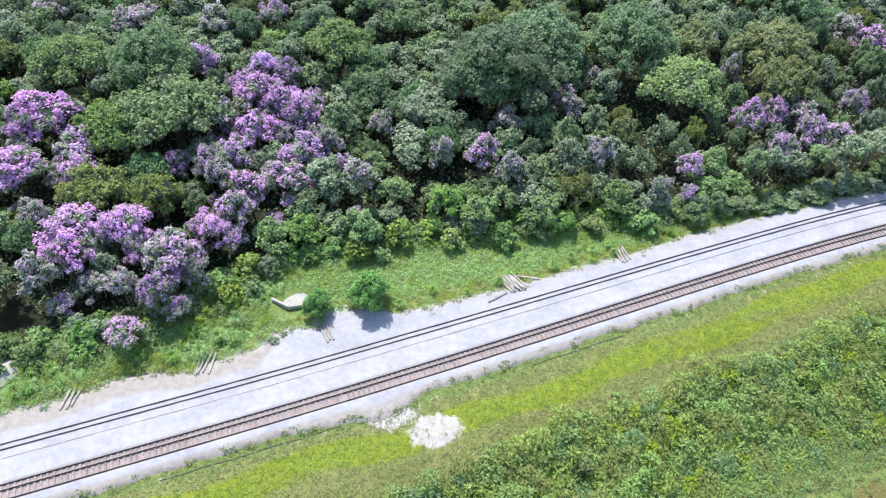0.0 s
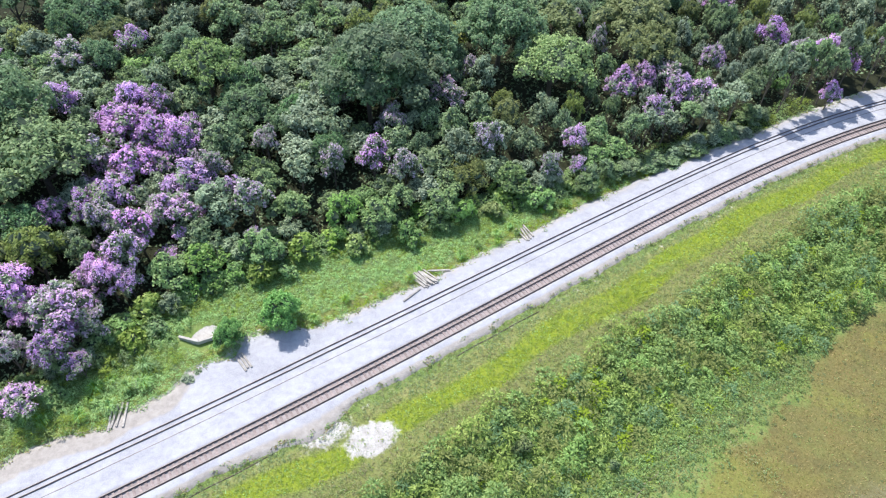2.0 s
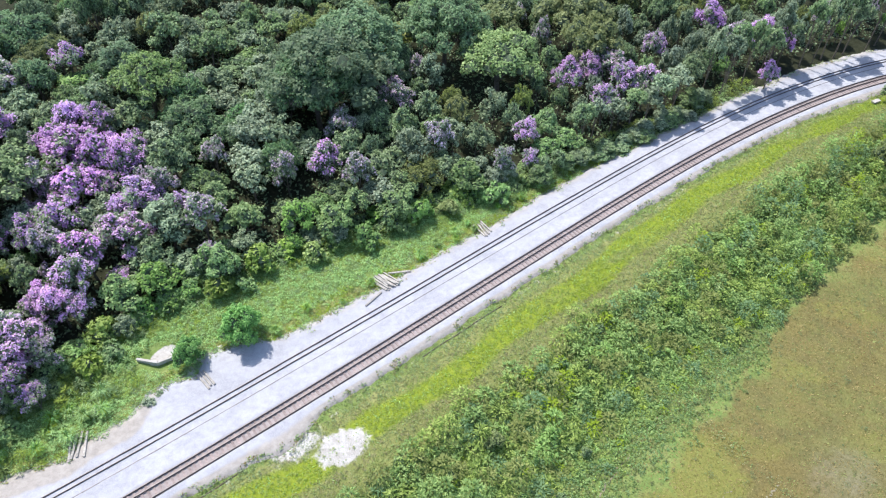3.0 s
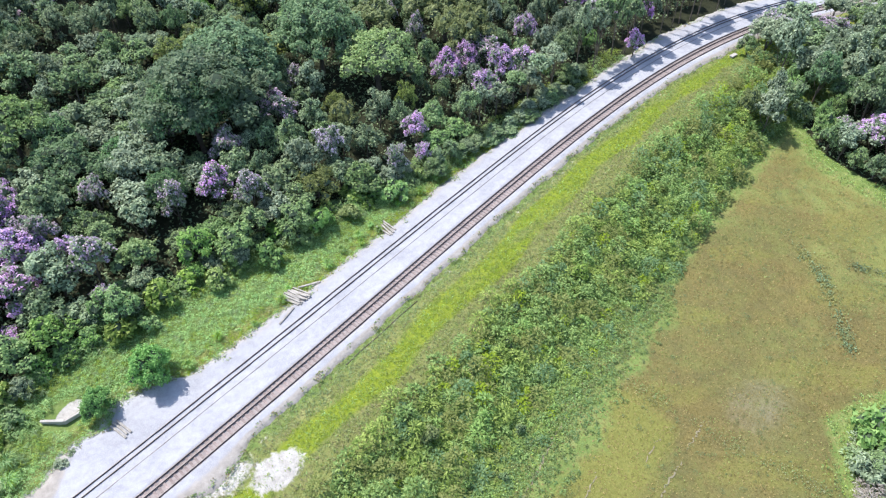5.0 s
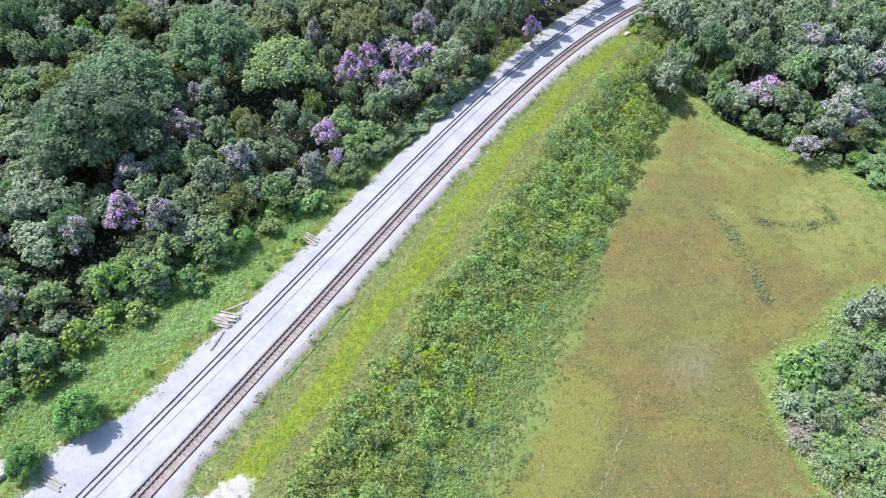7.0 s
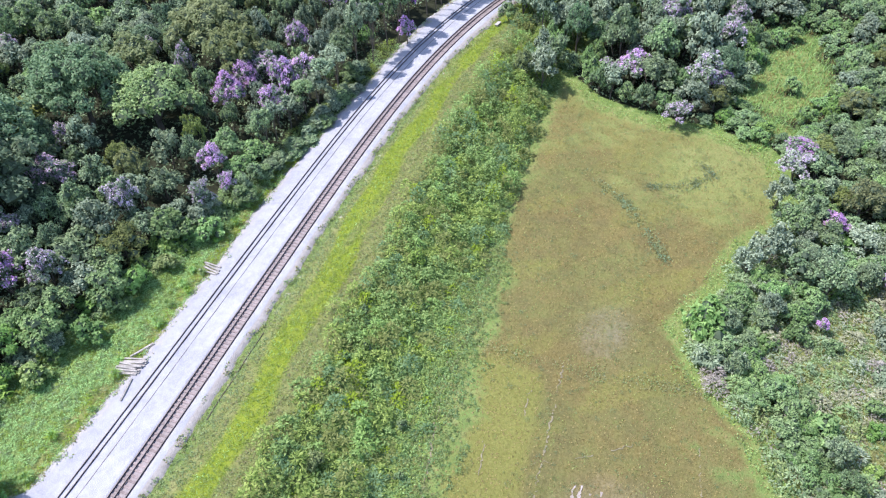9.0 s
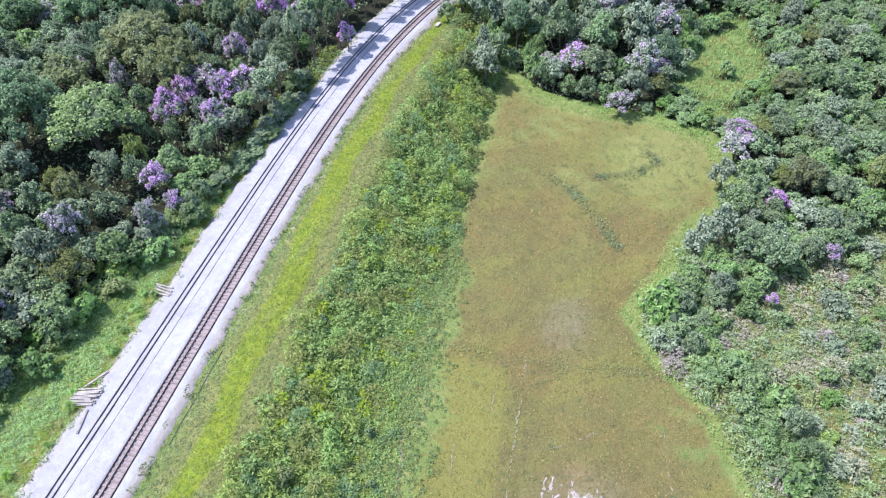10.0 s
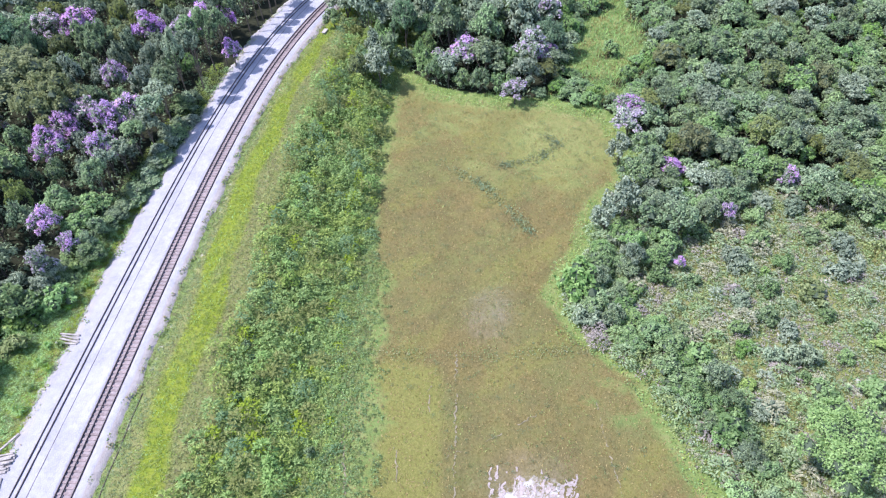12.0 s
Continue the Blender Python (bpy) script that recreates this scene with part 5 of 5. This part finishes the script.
def worn_line(name, label, points, width, mat, seed, gaps=0.0):
    """A thin uneven strip of bare soil on the ground, broken here and there."""
    r = np.random.default_rng(seed)
    P = np.array(points, float)
    leg = np.concatenate([[0], np.cumsum(np.hypot(*np.diff(P, axis=0).T))])
    t = np.arange(0, leg[-1], 0.16)
    x, y = np.interp(t, leg, P[:, 0]) + 0.16 * wave(t, t * 0, 1.3, seed), np.interp(t, leg, P[:, 1]) + 0.16 * wave(t, t * 0 + 9, 1.3, seed + 3)
    dx, dy = np.gradient(x), np.gradient(y)
    d = np.hypot(dx, dy)
    w = width * (0.55 + 0.45 * np.sin(t * 0.9 + seed) * np.sin(t * 0.37)) * r.uniform(0.1, 1.7, len(t)) + 0.01
    lx, ly, rx, ry = x - dy / d * w, y + dx / d * w, x + dy / d * w, y - dx / d * w
    V = np.concatenate([np.stack([lx, ly, height(lx, ly) + 0.05], -1), np.stack([rx, ry, height(rx, ry) + 0.05], -1)])
    n = len(t)
    F = [(i, i + n, i + n + 1, i + 1) for i in range(n - 1) if wave(np.array([t[i]]), np.array([seed * 9.0]), 6, seed)[0] > gaps - 0.9 and r.random() < 0.8]
    return tagged(new(name, mesh_of(name, V, F, [mat])), label, "soil line", kind="structure")


for k, (pts, wide, gap) in enumerate((([(41.0, 19.5), (34, 16.4), (27.0, 13.3), (18, 9.4)], 0.10, 0.2), ([(41.4, 3.2), (37.5, 1.0), (34.2, -1.0), (28, -4.4)], 0.06, 0.7), ([(31.0, 22.5), (26.5, 19.6), (20, 16.0)], 0.05, 0.7),
                                      ([(38.1, 7.8), (33, 11.6), (28.5, 15.8)], 0.05, 0.8), ([(36.0, 20.4), (33.0, 19.2)], 0.06, 0.5), ([(33.5, 30.2), (27, 26.2), (21.3, 22.6), (14, 18.5)], 0.10, 0.3))):
    worn_line("soil_line", "narrow worn line of bare soil in the field", pts, wide, SAND, k + 1, gap)
rng = np.random.default_rng(13)
for k in range(30):
    x, y = 29.0 + 0.09 * k + rng.uniform(-1.6, 1.3), 10.4 - 0.29 * k + rng.uniform(-0.3, 0.3)
    d = np.array([x, y]) / math.hypot(x, y)
    q = rng.uniform(1.0, 3.6)
    worn_line("soil_patch", "pale streak of bare soil in the mown field", [(x, y), (x - d[0] * q, y - d[1] * q)], rng.uniform(0.10, 0.30), PALE_SOIL, 20 + k, 0.0)


def weed_line(label, points, n, spread, size, mats, seed):
    """Small weeds growing along an old rut."""
    r = np.random.default_rng(seed)
    P = np.array(points, float)
    leg = np.concatenate([[0], np.cumsum(np.hypot(*np.diff(P, axis=0).T))])
    t = r.uniform(0, leg[-1], 3 * n)
    t = t[wave(t, np.full(len(t), seed * 7.0), 1.1, seed) + 0.6 * wave(t, np.full(len(t), seed * 3.0), 4.0, seed + 1) > 0.25][:n]
    n = len(t)
    x, y = np.interp(t, leg, P[:, 0]) + r.normal(size=n) * spread, np.interp(t, leg, P[:, 1]) + r.normal(size=n) * spread
    thicket("rut_weeds", label, x, y, np.full(n, 0.28), size, mats, [1 / len(mats)] * len(mats), seed, 0.8, 0.6)


weed_line("dark green weeds along a rut in the field", [(71.8, 36.2), (69.4, 28.7), (65.3, 21.8), (62.7, 18.4)], 850, 0.5, 0.22, [LEAF_OLIVE, LEAF_DARK], 71)
weed_line("dark green weeds along a rut in the field", [(74.1, 27.6), (78.6, 23.0), (82.0, 21.3), (83.7, 24.6)], 700, 0.5, 0.22, [LEAF_OLIVE, LEAF_DARK], 72)
weed_line("pale green weeds along a line across the field", [(37.1, 29.6), (40.5, 19.6), (47.9, 5.3)], 1500, 0.6, 0.13, [LEAF_STRAW, GRASS_BEIGE, LEAF_PALE], 73)
x, y = region_points(5200, 5, 95, -16, 58, lambda x, y: (ring_distance(x, y, FIELD) > 0.4) & (wave(x, y, 9, 77) + 0.6 * wave(x, y, 3, 78) > -0.1), 79)
r = np.random.default_rng(80).uniform(0.10, 0.38, len(x)) * (1 + 0.5 * smooth(x, 50, 85))
bushes("field_tussocks", "small dark tussocks of weeds scattered over the mown field", x, y, r, r * 0.9, 130, 0.14, [LEAF_OLIVE, LEAF_SHRUB, LEAF_DARK], tint(x, y, (0.6, 0.2, 0.2), 81), 82, 0.35)
x, y = region_points(100000, 5, 95, -16, 58, lambda x, y: (abs(ring_distance(x, y, FIELD) + 0.6) < 1.5 + 0.8 * wave(x, y, 6, 64)), 40)
keep = (y < 29 + 0.42 * (x - 38)) | (x < 46) | (x > 84)
x, y = x[keep], y[keep]
thicket("field_border", "knee-high bright green growth round the mown field", x, y, np.full(len(x), 0.45), 0.18, [LEAF_LIME, LEAF_BRIGHT, GRASS_YELLOW], (0.35, 0.35, 0.3), 75, 0.9, 0.9)

x, y, s_, o_ = line_points(9000, -44, 62, lambda s: strip_right(s) - 0.2 - 5.0 * (1 - smooth(s, -2, 17)), lambda s: strip_right(s) + 1.2, 59)
r = np.random.default_rng(60).uniform(0.2, 0.5, len(x))
ok = spaced(x, y, r, 0.5)
x, y, r = x[ok], y[ok], r[ok]
keep = np.random.default_rng(10).random(len(x)) > smooth(ring_distance(x, y, FIELD), 0.6, 5.0)
x, y, r = x[keep], y[keep], r[keep]
bushes("low_growth", "low green growth between the shrubs and the mown field", x, y, r, r * np.random.default_rng(61).uniform(0.7, 1.5, len(x)), 70, 0.26, [LEAF_LIME, LEAF_SHRUB, LEAF_BRIGHT, LEAF_OLIVE],
       tint(x, y, (0.36, 0.28, 0.16, 0.2), 76), 77, 0.5)


# ------------------------------------------------------------------ big clumps of tall grass
def clump_mesh(seed):
    """Arching blades, two segments each, from one root."""
    r = np.random.default_rng(seed)
    V, F, index = [], [], []
    for k in range(230):
        a, h, w = r.uniform(0, 6.283), r.uniform(0.6, 1.3), r.uniform(0.015, 0.03)
        out, root = r.uniform(0.3, 1.1), r.uniform(0, 0.28)
        d, c = np.array([math.cos(a), math.sin(a), 0]), np.array([-math.sin(a), math.cos(a), 0])
        p0, p1, p2 = d * root, d * (root + out * 0.4) + [0, 0, h], d * (root + out) + [0, 0, h * r.uniform(0.75, 1.05)]
        n = len(V)
        V += [p0 - c * w, p0 + c * w, p1 + c * w, p1 - c * w, p2]
        F += [(n, n + 1, n + 2, n + 3), (n + 3, n + 2, n + 4)]
        index += [int(k % 3 == 0)] * 2
    return mesh_of("grass_clump", V, F, [GRASS_LUSH, GRASS_YELLOW], index)


CLUMPS = [clump_mesh(900 + k) for k in range(3)]
rng = np.random.default_rng(14)
for k in range(46):
    sv = rng.uniform(-80, -54) if k < 26 else rng.uniform(-38, 20)
    ov = float(gravel_left(sv)) + (rng.uniform(1.6, 5.5) if k < 26 else rng.uniform(0.7, 2.6))
    x, y = on_line(sv, ov)
    ob = tagged(new("grass_clump", CLUMPS[k % 3]), "tall arching clump of yellow-green grass", "grass", "tall grass clumps along the line")
    q = rng.uniform(0.75, 1.3) * (1.0 if k < 26 else 0.7)
    ob.matrix_basis = pose(float(x), float(y), float(height(x, y)[0]) - 0.05, 0, 0, rng.uniform(0, 360)) @ Matrix.Diagonal((q, q, q * rng.uniform(0.85, 1.2), 1))
